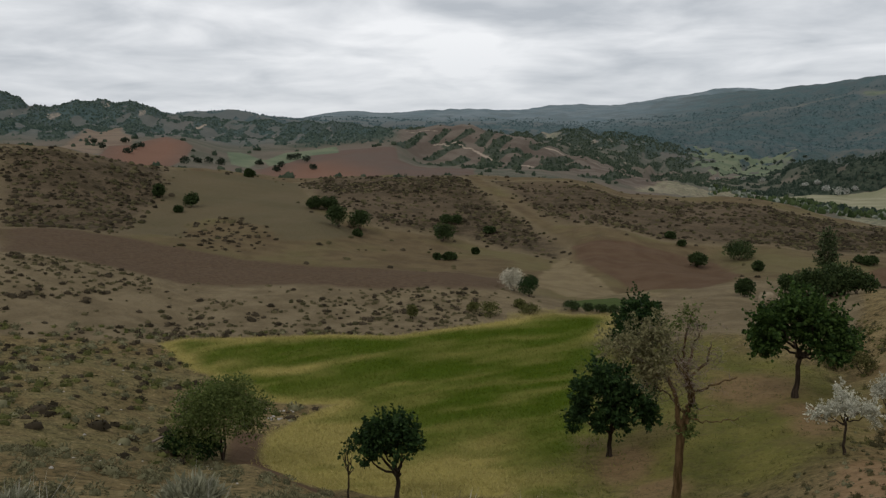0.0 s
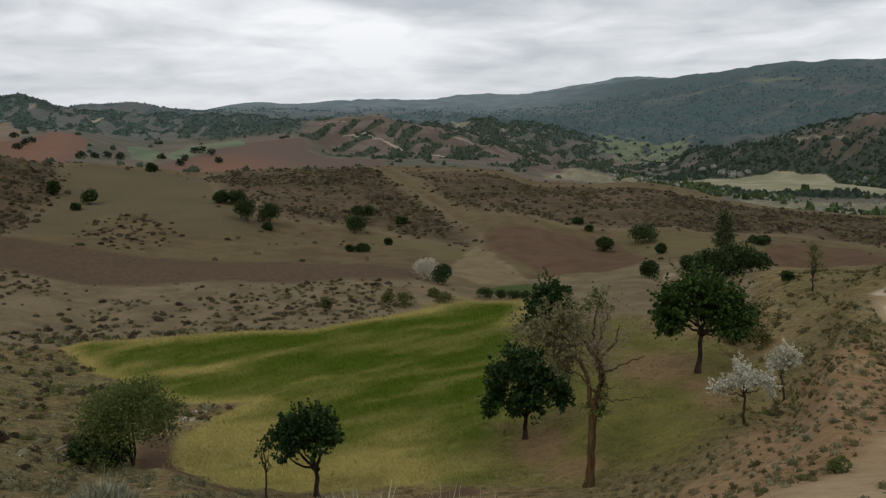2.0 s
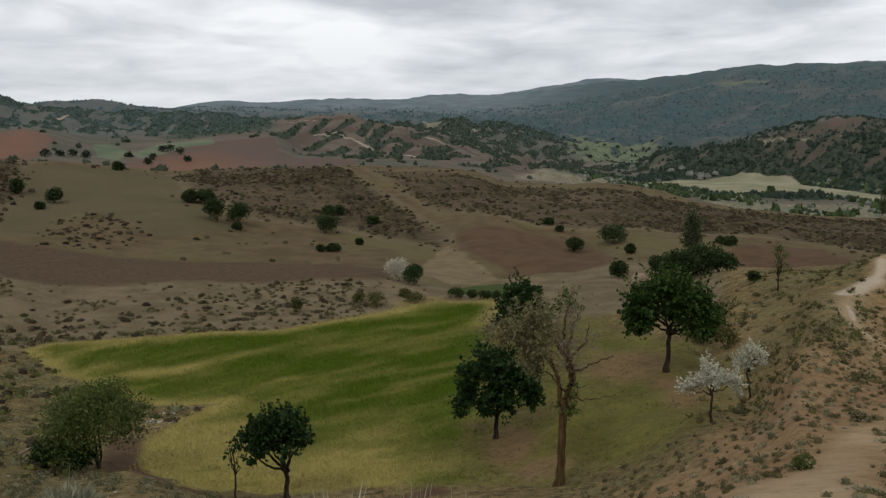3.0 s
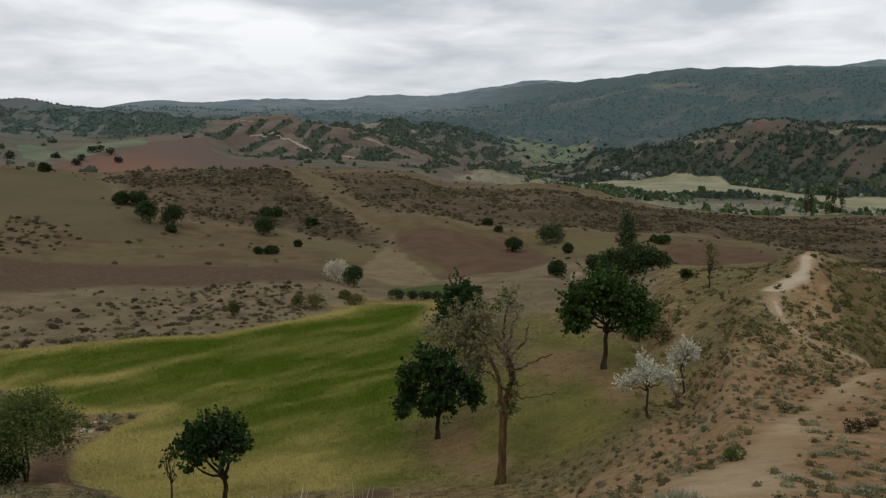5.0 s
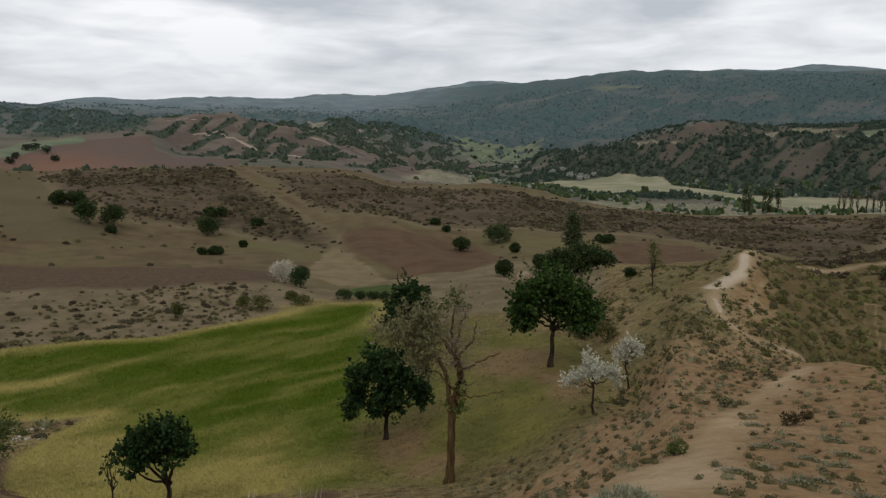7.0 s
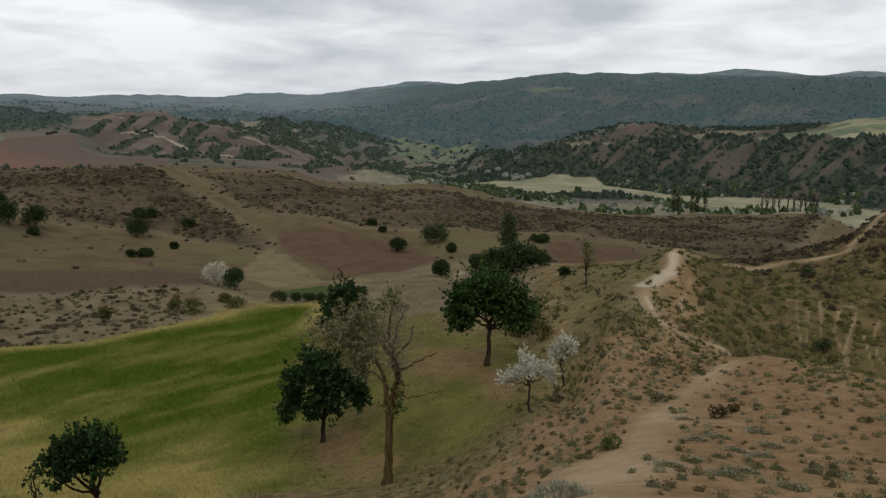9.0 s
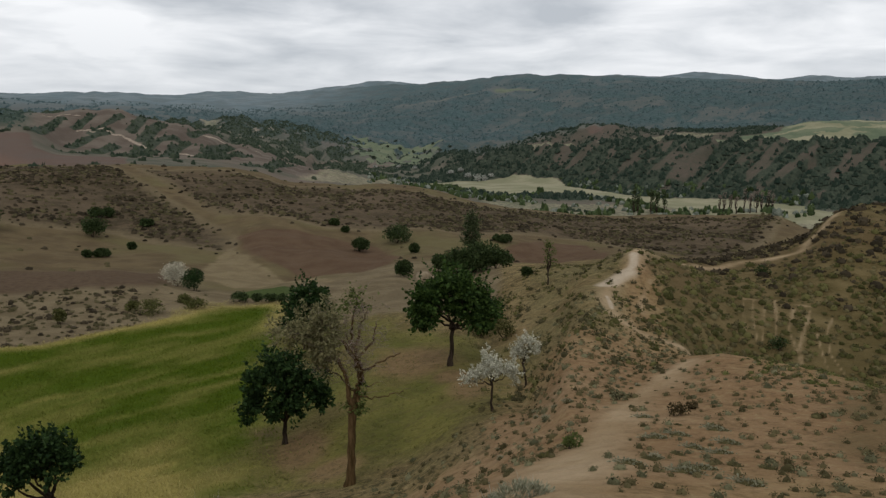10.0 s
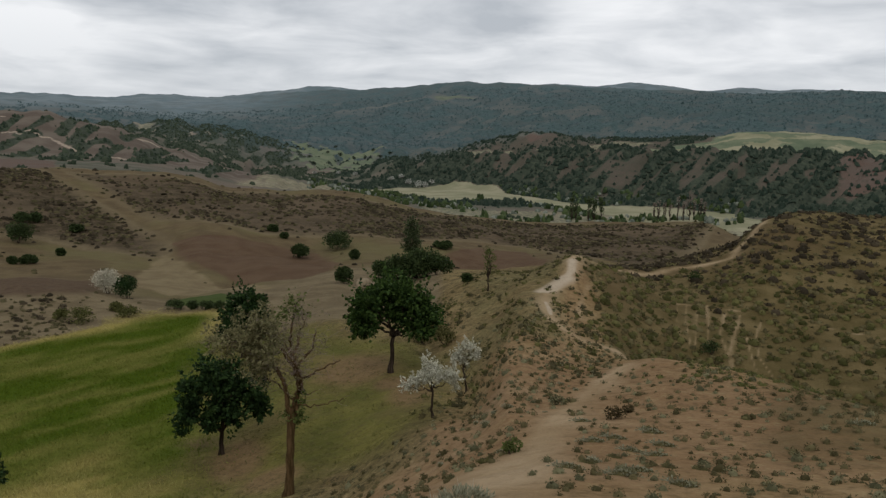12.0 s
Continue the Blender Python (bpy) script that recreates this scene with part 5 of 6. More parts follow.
lobed_tree("mulberry_tree", 9.3, 41.4, 2.5, 0.24, [(-1.3, 4.0, 0.75), (0.3, 3.6, 0.9), (1.4, 4.05, 0.75), (-1.75, 3.1, 0.62), (1.9, 3.2, 0.66), (-0.4, 4.6, 0.7), (0.7, 4.6, 0.66), (-1.0, 3.0, 0.5), (1.15, 2.9, 0.5), (1.9, 2.55, 0.34), (-1.6, 2.5, 0.34)],
           "round-crowned green tree at the foot of the ridge", 13, leaf=0.2, wide_leaf=0.16, shoots=700, mat=MULBERRY_LIT, lean=(0.12, 0), limbs=9, depth=1.1, long_shoots=46)
lobed_tree("mulberry_tree", -19.3, 26.7, 1.15, 0.17, [(-1.2, 2.4, 0.3), (-0.9, 2.75, 0.38), (-0.45, 2.95, 0.42), (0.05, 2.85, 0.43), (0.45, 2.7, 0.36), (0.65, 2.3, 0.26), (-0.6, 2.35, 0.4), (0.05, 2.2, 0.35), (-1.0, 2.05, 0.26), (-1.4, 2.15, 0.16)],
           "small dark-green tree with a forked trunk by the wheat", 14, leaf=0.14, wide_leaf=0.11, shoots=330, depth=0.5, long_shoots=50)
lobed_tree("white_leaf_tree", 12.6, 29.9, 1.35, 0.09, [(-0.35, 1.75, 0.27), (0.4, 1.8, 0.27), (-0.25, 2.2, 0.25), (0.05, 1.95, 0.28), (-0.75, 1.55, 0.23), (0.75, 1.75, 0.24), (-1.1, 1.35, 0.2), (0.8, 1.55, 0.16), (-0.35, 2.5, 0.13)],
           "small silvery-white tree with a thin dark stem", 15, leaf=0.10, wide_leaf=0.05, shoots=330, per=11, mat=WHITE_LEAF, lean=(-0.08, 0), depth=0.34, limbs=8, long_shoots=26)
lobed_tree("white_leaf_tree", 15.1, 35.3, 1.2, 0.08, [(-0.55, 1.55, 0.24), (-0.3, 1.9, 0.27), (0.1, 2.1, 0.27), (0.35, 1.75, 0.25), (-0.1, 1.55, 0.2), (-0.1, 2.35, 0.14)],
           "slender silvery-white tree on the ridge's flank", 16, leaf=0.10, wide_leaf=0.05, shoots=180, per=11, mat=WHITE_LEAF, lean=(-0.2, 0), depth=0.3, limbs=5, long_shoots=14)
broadleaf("thin_tree", 16.5, 59.1, 3.5, 1.7, 1.1, 0.10, "thin half-bare young tree on the grassy flank", 17, leaf=0.12, count=430, clumps=14, mat=TAMARISK, airy=0.1)
broadleaf("sapling", -23.1, 24.9, 2.5, 0.6, 1.0, 0.06, "spindly sapling with few leaves beside the small tree", 18, leaf=0.12, count=85, clumps=9, ball=0.16, airy=0.1)


def half_bare_tree(az, r, seed):
    """The tall tree by the track: crooked bare limbs, dry grey twigs and a thin veil of olive leaves."""
    rng = np.random.default_rng(seed)
    tree = standing("locust_tree", az, r)
    tree.matrix_world = tree.matrix_world @ pose(0, 0, 0, 0, 0, -az)
    stem = bough(rng, (0, 0, 0), (0.2, 0, 3.2), 10, 0.03)
    v, q = tube(stem, 0.15 * np.array([1.55, 1.2, 1.02, 0.98, 0.95, 0.93, 0.92, 0.95, 1.08, 0.9]), 12)
    part("trunk", mesh_from("trunk", v, q, [BARK]), tree)

    def limb(points, thick, thin):
        """A crooked limb through a few places."""
        points = np.array(points, float)
        t = np.linspace(0, len(points) - 1, 6 * len(points))
        path = np.stack([np.interp(t, np.arange(len(points)), points[:, i]) for i in range(3)], 1)
        sway = np.cumsum(rng.normal(0, 0.035, path.shape), axis=0)
        path = path + sway - np.linspace(0, 1, len(path))[:, None] * sway[-1]
        v, q = tube(path, np.linspace(thick, thin, len(path)), 8)
        part("limb", mesh_from("limb", v, q, [BARK]), tree)
        return path

    top = stem[-1]
    main = limb([top, (0.24, 0.05, 3.9), (0.26, 0.1, 4.6), (-0.05, 0.0, 5.3), (0.1, 0.15, 6.0), (0.3, 0.1, 7.0)], 0.11, 0.018)
    bearing = [limb([stem[-2], (-0.2, -0.1, 3.75), (-0.35, -0.2, 4.4), (-0.75, -0.2, 5.0), (-1.3, -0.1, 5.4), (-2.0, 0.0, 5.7)], 0.10, 0.022),
               limb([top, (0.5, -0.1, 4.1), (0.45, -0.2, 4.8), (0.9, -0.2, 5.5), (1.0, -0.1, 6.1)], 0.095, 0.022),
               limb([main[14], (-0.3, 0.3, 5.4), (-0.8, 0.5, 5.9), (-1.3, 0.5, 6.2)], 0.065, 0.018),
               limb([main[19], (0.45, 0.4, 5.9), (0.75, 0.5, 6.6)], 0.055, 0.015),
               limb([main[10], (0.2, 0.7, 4.9), (-0.3, 1.2, 5.7)], 0.05, 0.010),
               limb([main[8], (0.3, -0.8, 4.8), (-0.1, -1.3, 5.8)], 0.05, 0.010),
               limb([main[4], (-0.5, 0.4, 4.2), (-0.95, 0.6, 4.4)], 0.04, 0.010)]
    bare = [limb([top, (0.48, 0.0, 4.15), (0.57, 0.0, 4.43), (1.05, 0.05, 4.5), (1.5, 0.1, 4.7), (1.86, 0.1, 4.98)], 0.07, 0.022),
            limb([stem[-1], (0.48, -0.2, 3.5), (1.15, -0.25, 3.52), (1.95, -0.3, 3.68)], 0.036, 0.014),
            limb([stem[-1], (0.7, 0.2, 3.8), (1.1, 0.3, 3.85)], 0.022, 0.007)]
    twigs, ends = [], []
    for path in bearing + [main[10:]]:
        for i in range(len(path) // 3, len(path)):
            for _ in range(1 + i % 2):
                tip = path[i] + rng.normal(0, 0.36, 3) * [1.15, 1, 0.6] + [0, 0, 0.12]
                branch = bough(rng, path[i], tip, 6, 0.22)
                twigs.append(tube(branch, np.linspace(0.012, 0.005, 6), 3))
                for j in (2, 3, 4, 5):
                    fine = bough(rng, branch[j], branch[j] + rng.normal(0, 0.2, 3) + [0, 0, 0.05], 4, 0.2)
                    twigs.append(tube(fine, np.linspace(0.006, 0.003, 4), 3))
                    ends.append(fine[-1])
    for path in bare:
        for i in range(6, len(path), 2):
            twigs.append(tube(bough(rng, path[i], path[i] + rng.normal(0, 0.22, 3), 4, 0.2), np.linspace(0.008, 0.004, 4), 3))
    v, q = joined(twigs)
    tagged(part("dry_twig", mesh_from("dry_twig", v, q, [DRY_TWIG]), tree), kind="stuff")
    ends = np.array(ends)
    # the leafy side hangs away from the ridge; a thin green tuft crowns the top
    leafy = ends[(ends[:, 0] < -0.45) & (ends[:, 2] > 4.6)]
    veil = np.concatenate([np.column_stack([leafy, np.full(len(leafy), 0.2)]),
                           [(-2.35, 0.0, 5.7, 0.4), (-1.8, 0.1, 6.05, 0.42), (-1.1, 0.1, 6.2, 0.42), (-1.9, 0.1, 5.35, 0.36), (-1.2, 0.2, 5.5, 0.4), (-0.5, 0.0, 6.0, 0.38), (-1.3, 0.1, 4.8, 0.32), (-0.9, 0.0, 4.2, 0.26)]])
    v, q = spray(rng, veil, 820, 6, 0.12, 0.07, 0.9, 0.0)
    part("crown", mesh_from("crown", v, q, [LOCUST_LEAF]), tree)
    tuft = [(0.1, 0.1, 6.9, 0.42), (0.5, 0.1, 6.8, 0.36), (0.3, 0.1, 7.25, 0.3), (-0.2, 0.2, 6.6, 0.3)]
    v, q = spray(rng, tuft, 90, 5, 0.10, 0.06, 0.9, 0.0)
    tagged(part("tuft", mesh_from("tuft", v, q, [TAMARISK]), tree, "thin light-green tuft"), kind="stuff")
    thin = np.column_stack([ends, np.full(len(ends), 0.16)])
    v, q = spray(rng, thin, 260, 4, 0.08, 0.045, 0.9, 0.0)
    part("crown", mesh_from("crown", v, q, [LOCUST_LEAF]), tree)
    knot = [(0.3, -0.1, 2.95, 0.24), (0.05, 0.1, 3.1, 0.24), (0.42, 0.05, 3.3, 0.26), (0.45, 0, 2.75, 0.2), (0.4, 0.0, 3.8, 0.2)]
    v, q = spray(rng, knot, 80, 5, 0.12, 0.08)
    tagged(part("sprout", mesh_from("sprout", v, q, [TAMARISK]), tree), kind="stuff")
    return tagged(tree, "tall half-bare tree with dry grey twigs and thin olive leaves", "tree")


half_bare_tree(1.6, 27.0, 21)

# ---- bushes one can count ----
shrub("tamarisk_bush", -32.3, 29.6, 4.3, 3.7, "tall feathery olive-green bush beside the dirt track", 31, TAMARISK, 0.10, 12000, 30, airy=0.05, ball=0.22)
# dark leaves also stand in for the shade in the feathery bush's hollow
shrub("dark_bush", -34.5, 29.2, 2.2, 1.25, "low dark bush that also stands for the shaded hollow under the feathery one", 32, MULBERRY_LEAF, 0.13, 1500)
for az, r, wide, tall in [(-25.2, 142.8, 2.9, 2.3), (-24.2, 143.9, 4.1, 2.7), (-23.5, 127.8, 3.4, 3.7), (-21.9, 131.7, 4.2, 3.4), (-22.1, 126.6, 1.5, 1.1)]:
    shrub("green_bush", az, r, wide, tall, "dark-green bush in a row on the brown slope", int(abs(200 + az * 10)), leaf=0.28, count=2600, clumps=26, group="bushes on the slope")
for az, r, wide, tall, label in [
    (-15.8, 132.0, 4.1, 3.3, "round green bush at the foot of the scrub"),
    (-15.2, 146.4, 4.3, 1.7, "low spreading bush on the scrub slope"),
    (-12.4, 140.0, 2.6, 1.3, "low dark bush on the scrub slope"),
    (-33.7, 142.8, 2.8, 2.6, "lone round bush on the olive field"),
    (-35.8, 148.5, 2.3, 2.6, "green bush at the edge of the olive field"),
    (-29.7, 187.0, 2.4, 2.1, "dark bush on the crest"),
    (-34.6, 137.8, 1.3, 1.1, "small bush on the olive field"),
    (-16.2, 112.2, 1.2, 1.0, "small green bush on the tan slope"),
    (-15.3, 112.5, 2.0, 1.1, "low olive bush on the tan slope"),
    (-13.4, 121.1, 1.1, 1.0, "small bush on the tan slope"),
    (2.5, 123.5, 2.9, 2.5, "round dark bush on the ploughed slope"),
    (5.2, 129.6, 5.1, 3.2, "broad dark bush on the ploughed slope"),
    (6.5, 113.5, 1.4, 1.5, "small dark bush on the ploughed slope"),
    (5.7, 79.0, 1.7, 1.8, "dark bush beside the earth mound"),
    (13.1, 128.5, 3.8, 1.3, "low dark bush by the reddish field"),
    (14.9, 65.1, 0.7, 0.8, "small dark bush on the ridge's flank"),
    (0.6, 140.0, 1.6, 1.2, "small bush under the brown ridge"),
    (1.4, 136.0, 1.2, 1.0, "small bush under the brown ridge"),
]:
    shrub("green_bush", az, r, wide, tall, label, int(400 + abs(az) * 10), leaf=0.10 + r * 0.0014, count=2000, clumps=24)
for az, r, wide, tall in [(-27.8, 357, 3.6, 2.6), (-27.4, 379, 4.2, 3.0), (-26.8, 410, 4.0, 3.2), (-26.3, 413, 4.6, 3.4), (-25.7, 401, 5.0, 3.6), (-25.2, 376, 3.4, 2.6), (-29.0, 382, 3.8, 2.4), (-34.0, 357, 4.4, 3.2),
                          (-37.7, 383, 4.0, 2.4), (-37.2, 400, 4.2, 2.6), (-36.8, 409, 4.0, 2.6), (-37.8, 427, 3.8, 2.8), (-39.3, 399, 3.6, 3.0), (-33.2, 368, 3.4, 2.4), (-39.7, 435, 3.4, 2.8), (-32.4, 372, 3.6, 2.8), (-31.6, 368, 4.2, 3.0)]:
    shrub("field_bush", az, r, wide, tall, "dark-green bush between the far reddish fields", int(900 + abs(az) * 10), WOODLAND, 0.75, 220, group="bushes between the far fields")
shrub("blossoming_bush", -10.6, 84.0, 3.0, 2.9, "pale blossoming bush beside a dark one", 51, BLOSSOM, 0.13, 4200, 40, ball=0.27, airy=0.1)
shrub("dark_bush", -9.35, 82.2, 2.5, 2.4, "dark-green bush beside the pale blossoming one", 52, MULBERRY_LEAF, 0.17, 1900)
for az, r, wide, tall in [(-18.1, 66.7, 1.0, 1.4), (-12.5, 68.3, 2.7, 1.5), (-10.0, 73.3, 1.3, 0.9), (-9.3, 70.0, 2.1, 1.0), (-13.6, 70.5, 1.2, 1.0)]:
    shrub("bank_bush", az, r, wide, tall, "grey-green bush on the bank above the wheat", int(600 + abs(az) * 10), GREEN_SCRUB, 0.13, 1100, 22, group="bushes on the bank")
for az, r, wide, tall in [(-6.3, 74.6, 1.7, 1.1), (-5.0, 73.6, 1.2, 0.9), (-4.1, 72.6, 1.3, 0.9), (-3.2, 71.4, 1.1, 0.8)]:
    shrub("hedge_bush", az, r, wide, tall, "low dark bush at the head of the wheat", int(700 + abs(az) * 10), SHRUB_LEAF, 0.13, 900, 20, group="bushes at the field's head")
for az, r, wide, tall in [(8.7, 84.0, 2.8, 1.9), (9.8, 83.0, 3.6, 2.8), (11.2, 82.0, 4.6, 3.5), (12.6, 81.5, 4.0, 2.3), (11.9, 84.5, 4.2, 3.0), (10.4, 85.0, 4.0, 2.5)]:
    shrub("thicket_bush", az, r, wide, tall, "broad dark-green bush in the thicket below the poplar", int(800 + abs(az) * 10), SHRUB_LEAF, 0.28, 1700, 20, group="thicket")
lobed_tree("poplar", 10.7, 94.6, 1.0, 0.2, [(-0.35, 5.7, 0.42), (0.15, 6.2, 0.42), (0.5, 5.4, 0.5), (-0.5, 4.8, 0.5), (0.3, 4.6, 0.6), (-0.35, 3.9, 0.6), (0.65, 3.7, 0.55), (-0.6, 3.0, 0.55), (0.4, 2.8, 0.65), (0.0, 2.0, 0.6)], "narrow upright poplar rising behind the thicket", 61, leaf=0.2, wide_leaf=0.14, shoots=330, per=9, mat=POPLAR_LEAF, depth=0.5, long_shoots=40)
shrub("dark_bush", 31.2, 68.9, 1.5, 0.9, "dark bush beside the ridge trail", 62, SHRUB_LEAF, 0.14, 420)
shrub("dark_bush", 32.7, 52.9, 1.4, 1.0, "dark bush among the gully's trails", 63, SHRUB_LEAF, 0.13, 420)

for az, r, wide, tall in [(12.3, 52.1, 1.9, 1.2), (13.3, 48.2, 1.7, 1.1), (11.6, 50.0, 1.4, 0.9), (13.0, 51.0, 1.6, 1.0)]:
    shrub("brush", az, r, wide, tall, "dull olive brush at the foot of the ridge", int(1000 + az * 10), GULLY_SCRUB, 0.13, 520, 14, group="brush below the ridge")
for az, r, wide, tall in [(11.1, 742, 9.5, 8.0), (10.4, 763, 7.0, 6.0), (9.1, 786, 6.0, 4.5), (9.9, 788, 6.5, 5.0), (12.1, 754, 5.5, 4.5), (11.6, 748, 7.0, 5.5), (5.3, 872, 5.5, 4.0), (6.5, 846, 5.0, 4.0), (3.6, 852, 4.5, 3.5)]:
    shrub("willow_tree", az, r, wide, tall, "pale silvery willow beside the river meadow", int(1100 + az * 10), WILLOW_PALE, 0.9, 260, 16, group="pale willows", category="tree")
for az, r, wide, tall in [(5.4, 1118, 7.5, 5.5), (4.5, 1109, 5.0, 4.0), (6.4, 1103, 6.5, 4.0), (7.2, 1079, 4.5, 7.0), (3.2, 1038, 5.0, 4.0), (3.5, 974, 5.5, 4.0), (8.3, 1090, 8.0, 4.5), (9.0, 1114, 7.0, 4.5), (1.6, 1145, 6.0, 3.5), (2.4, 1150, 6.0, 3.5), (3.2, 1152, 6.5, 3.5), (5.1, 1200, 6.0, 3.5), (7.8, 1150, 7.0, 4.0)]:
    shrub("field_tree", az, r, wide, tall, "small dark tree among the far green meadows", int(1200 + az * 10), WOODLAND, 1.0, 170, 12, group="trees in the far meadows", category="tree")


def fallen_branch(az, r, turn, long, lift):
    """A pale dead branch propped in the dark bush."""
    g = np.random.default_rng(64)
    branch = standing("fallen_branch", az, r, -lift, turn)
    v, q = tube(bough(g, (-long / 2, 0, 0), (long / 2, 0, 0.12), 9, 0.07, 0.05), np.linspace(0.05, 0.02, 9), 7)
    part("limb", mesh_from("limb", v, q, [DRY_TWIG]), branch)
    for x in (-0.1, 0.35, 0.7):
        v, q = tube(bough(g, (x, 0, 0.05), (x + 0.3, -0.25, 0.22 + 0.1 * x), 5, 0.12), np.linspace(0.022, 0.008, 5), 5)
        part("side_branch", mesh_from("side_branch", v, q, [DRY_TWIG]), branch)
    return tagged(branch, "pale dead branch lying in the dark bush", "branch")


fallen_branch(-34.9, 29.6, 28.0, 2.3, 0.75)

# far poplars by the river, one by one
rng = np.random.default_rng(71)
for az, r, tall in [(22.4, 452, 17), (22.7, 455, 13), (23.6, 450, 14), (24.0, 456, 12), (24.5, 458, 13)]:
    broadleaf("poplar", az, r, tall, 2.4, 1.0, 0.4, "tall thin poplar in the river meadows", int(az * 100), leaf=0.9, count=190, clumps=16, mat=POPLAR_LEAF, ball=0.9, airy=0.1)
for az, r, tall in [(28.2, 440, 12), (28.5, 440, 14), (28.9, 444, 12), (29.3, 441, 10), (29.8, 442, 14), (30.2, 440, 13), (30.6, 441, 15), (30.9, 443, 12), (31.3, 440, 12), (31.6, 444, 10)]:
    broadleaf("bare_poplar", az, r, tall, 1.8, 2.0, 0.5, "nearly leafless grey poplar in the river meadows", int(az * 100), leaf=0.7, count=60, clumps=12, mat=DRY_TWIG, ball=0.7, airy=0.1)

# ---- the small growth ----
rng = np.random.default_rng(5)


def open_ground(c):
    """1 where nothing is sown, trodden or mown."""
    return (1 - smooth(0.5, 0.7, c["bare"])) * (1 - smooth(0.25, 0.5, c["ruddy"])) * (1 - smooth(0.3, 0.6, c["apron"])) * (1 - smooth(0.3, 0.6, c["wheat"])) * (1 - 0.9 * smooth(0.4, 0.8, c["crest"]))


def patches(x, y, size, seed, lo=0.38, hi=0.6):
    return smooth(lo, hi, fbm(x / size, y / size, 3, seed))


def near_bush(name, mat, label, seed, wide, tall, count):
    """One little bush of the slope, to be set down many times."""
    g = np.random.default_rng(seed)
    # woody heart, its dark colour standing for shade beneath the leaf tips
    heart, q0 = lumps(g, np.zeros((1, 3)), wide * 0.95, tall * 0.9, 3, 8, 3, 0.14, 0, (1.0, 1.01))
    heart[:, 2] = np.maximum(heart[:, 2], -0.03)
    tips, q1 = domes(g, np.array([[0, 0, 0], [wide * 0.22, wide * 0.1, 0], [-wide * 0.2, wide * 0.16, 0], [wide * 0.05, -wide * 0.24, 0]]), wide * 0.9, tall * 1.15, count * 2, 0.22, 0.42)
    me = mesh_from(name, *joined([(heart, q0), (tips, q1)]), [WOODY_SHADE, mat])
    me.polygons.foreach_set("material_index", np.concatenate([np.zeros(len(q0), np.int32), np.ones(len(q1), np.int32)]))
    return tagged(new(name, me), label, "shrub", "little bushes along the path")


# the nearest bushes beside the path, each a thing of its own
kinds = [near_bush("sagebrush", SAGE, "low grey-green sagebrush on the stony slope", 81, 0.36, 0.13, 44),
         near_bush("sagebrush", SAGE_PALE, "pale grey-green sagebrush on the stony slope", 82, 0.44, 0.13, 50),
         near_bush("dry_bush", DRY_SCRUB, "small dry brown bush on the stony slope", 83, 0.24, 0.10, 36),
         near_bush("herb_bush", GREEN_SCRUB, "small dull-green bush on the stony slope", 84, 0.26, 0.10, 36)]


def terraced(x, y, step=0.42, seed=411):
    """1 along the little treads that grazing has worn round a slope, 0 between them."""
    wave = height(x, y) / step + 2.2 * fbm(x / 3.5, y / 3.5, 2, seed)
    return smooth(-0.35, 0.75, np.sin(2 * np.pi * wave))


def path_edge(r):
    """The azimuth of the path's lower edge at a distance."""
    return np.interp(r, [12, 16.5, 18.7, 21, 23.9, 27.8, 33], [13, 17, 19, 20.5, 22.4, 24.4, 26.4])


spots = spaced(rng, 0.85, (12, 46), (11.5, 32), lambda x, y, r, a, c: open_ground(c) * (0.12 + 0.88 * terraced(x, y)) * (0.4 + 0.6 * smooth(8, 1, path_edge(r) - a)) * (1 - 0.7 * smooth(35, 32, a) * smooth(21, 18, r) * (a > path_edge(r))))
spots = rng.permutation(spots)[:270]
for i, (x, y, z) in enumerate(spots):
    azimuth, away = math.degrees(math.atan2(x, y)), math.hypot(x, y)
    below = azimuth < path_edge(away)
    pale = below or (azimuth < 33 and away < 19)
    k = ((1, 0, 2, 1)[i % 4] if pale else (2, 0, 2, 3)[i % 4])
    m = pose(x, y, z - 0.02, 0, 0, rng.uniform(0, 360))
    s = rng.uniform(0.4, 1.1) * (0.66 if pale else 0.46)
    if i < 4:
        kinds[i].matrix_world = m
    else:
        copy_thing(kinds[k], m).scale = (s, s, s * rng.uniform(0.9, 1.3))
# broad pale cushions beside the bare path
for az, r in [(24.7, 18.0), (26.4, 18.4), (26.5, 15.9), (29.3, 16.5), (29.8, 17.7), (24.5, 15.0), (26.9, 13.9), (29.0, 19.1), (22.9, 14.3), (31.4, 13.3), (28.1, 14.4), (32.7, 15.2), (23.9, 20.8), (27.6, 16.9), (30.5, 15.1)]:
    x, y = polar(az, r)
    s = rng.uniform(0.8, 1.15)
    copy_thing(kinds[1 if s > 0.9 else 0], pose(x, y, ground_z(x, y) - 0.02, 0, 0, -az - 15 + rng.uniform(-15, 15))).scale = (1.1 * s, 0.5 * s, 0.8 * s)
shrub("green_bush", 18.7, 17.2, 0.42, 0.36, "small bright-green bush at the edge of the path", 85, TAMARISK, 0.07, 260)
shrub("dark_bush", 26.2, 21.1, 0.6, 0.40, "dark thorny bush on the bare slope", 86, DRY_SCRUB, 0.07, 320)
shrub("dark_bush", 27.2, 21.9, 0.34, 0.30, "dark thorny bush on the bare slope", 87, DRY_SCRUB, 0.07, 200)
shrub("grey_bush", 21.9, 23.7, 0.55, 0.34, "grey bush beside the path", 88, SAGE, 0.07, 300)


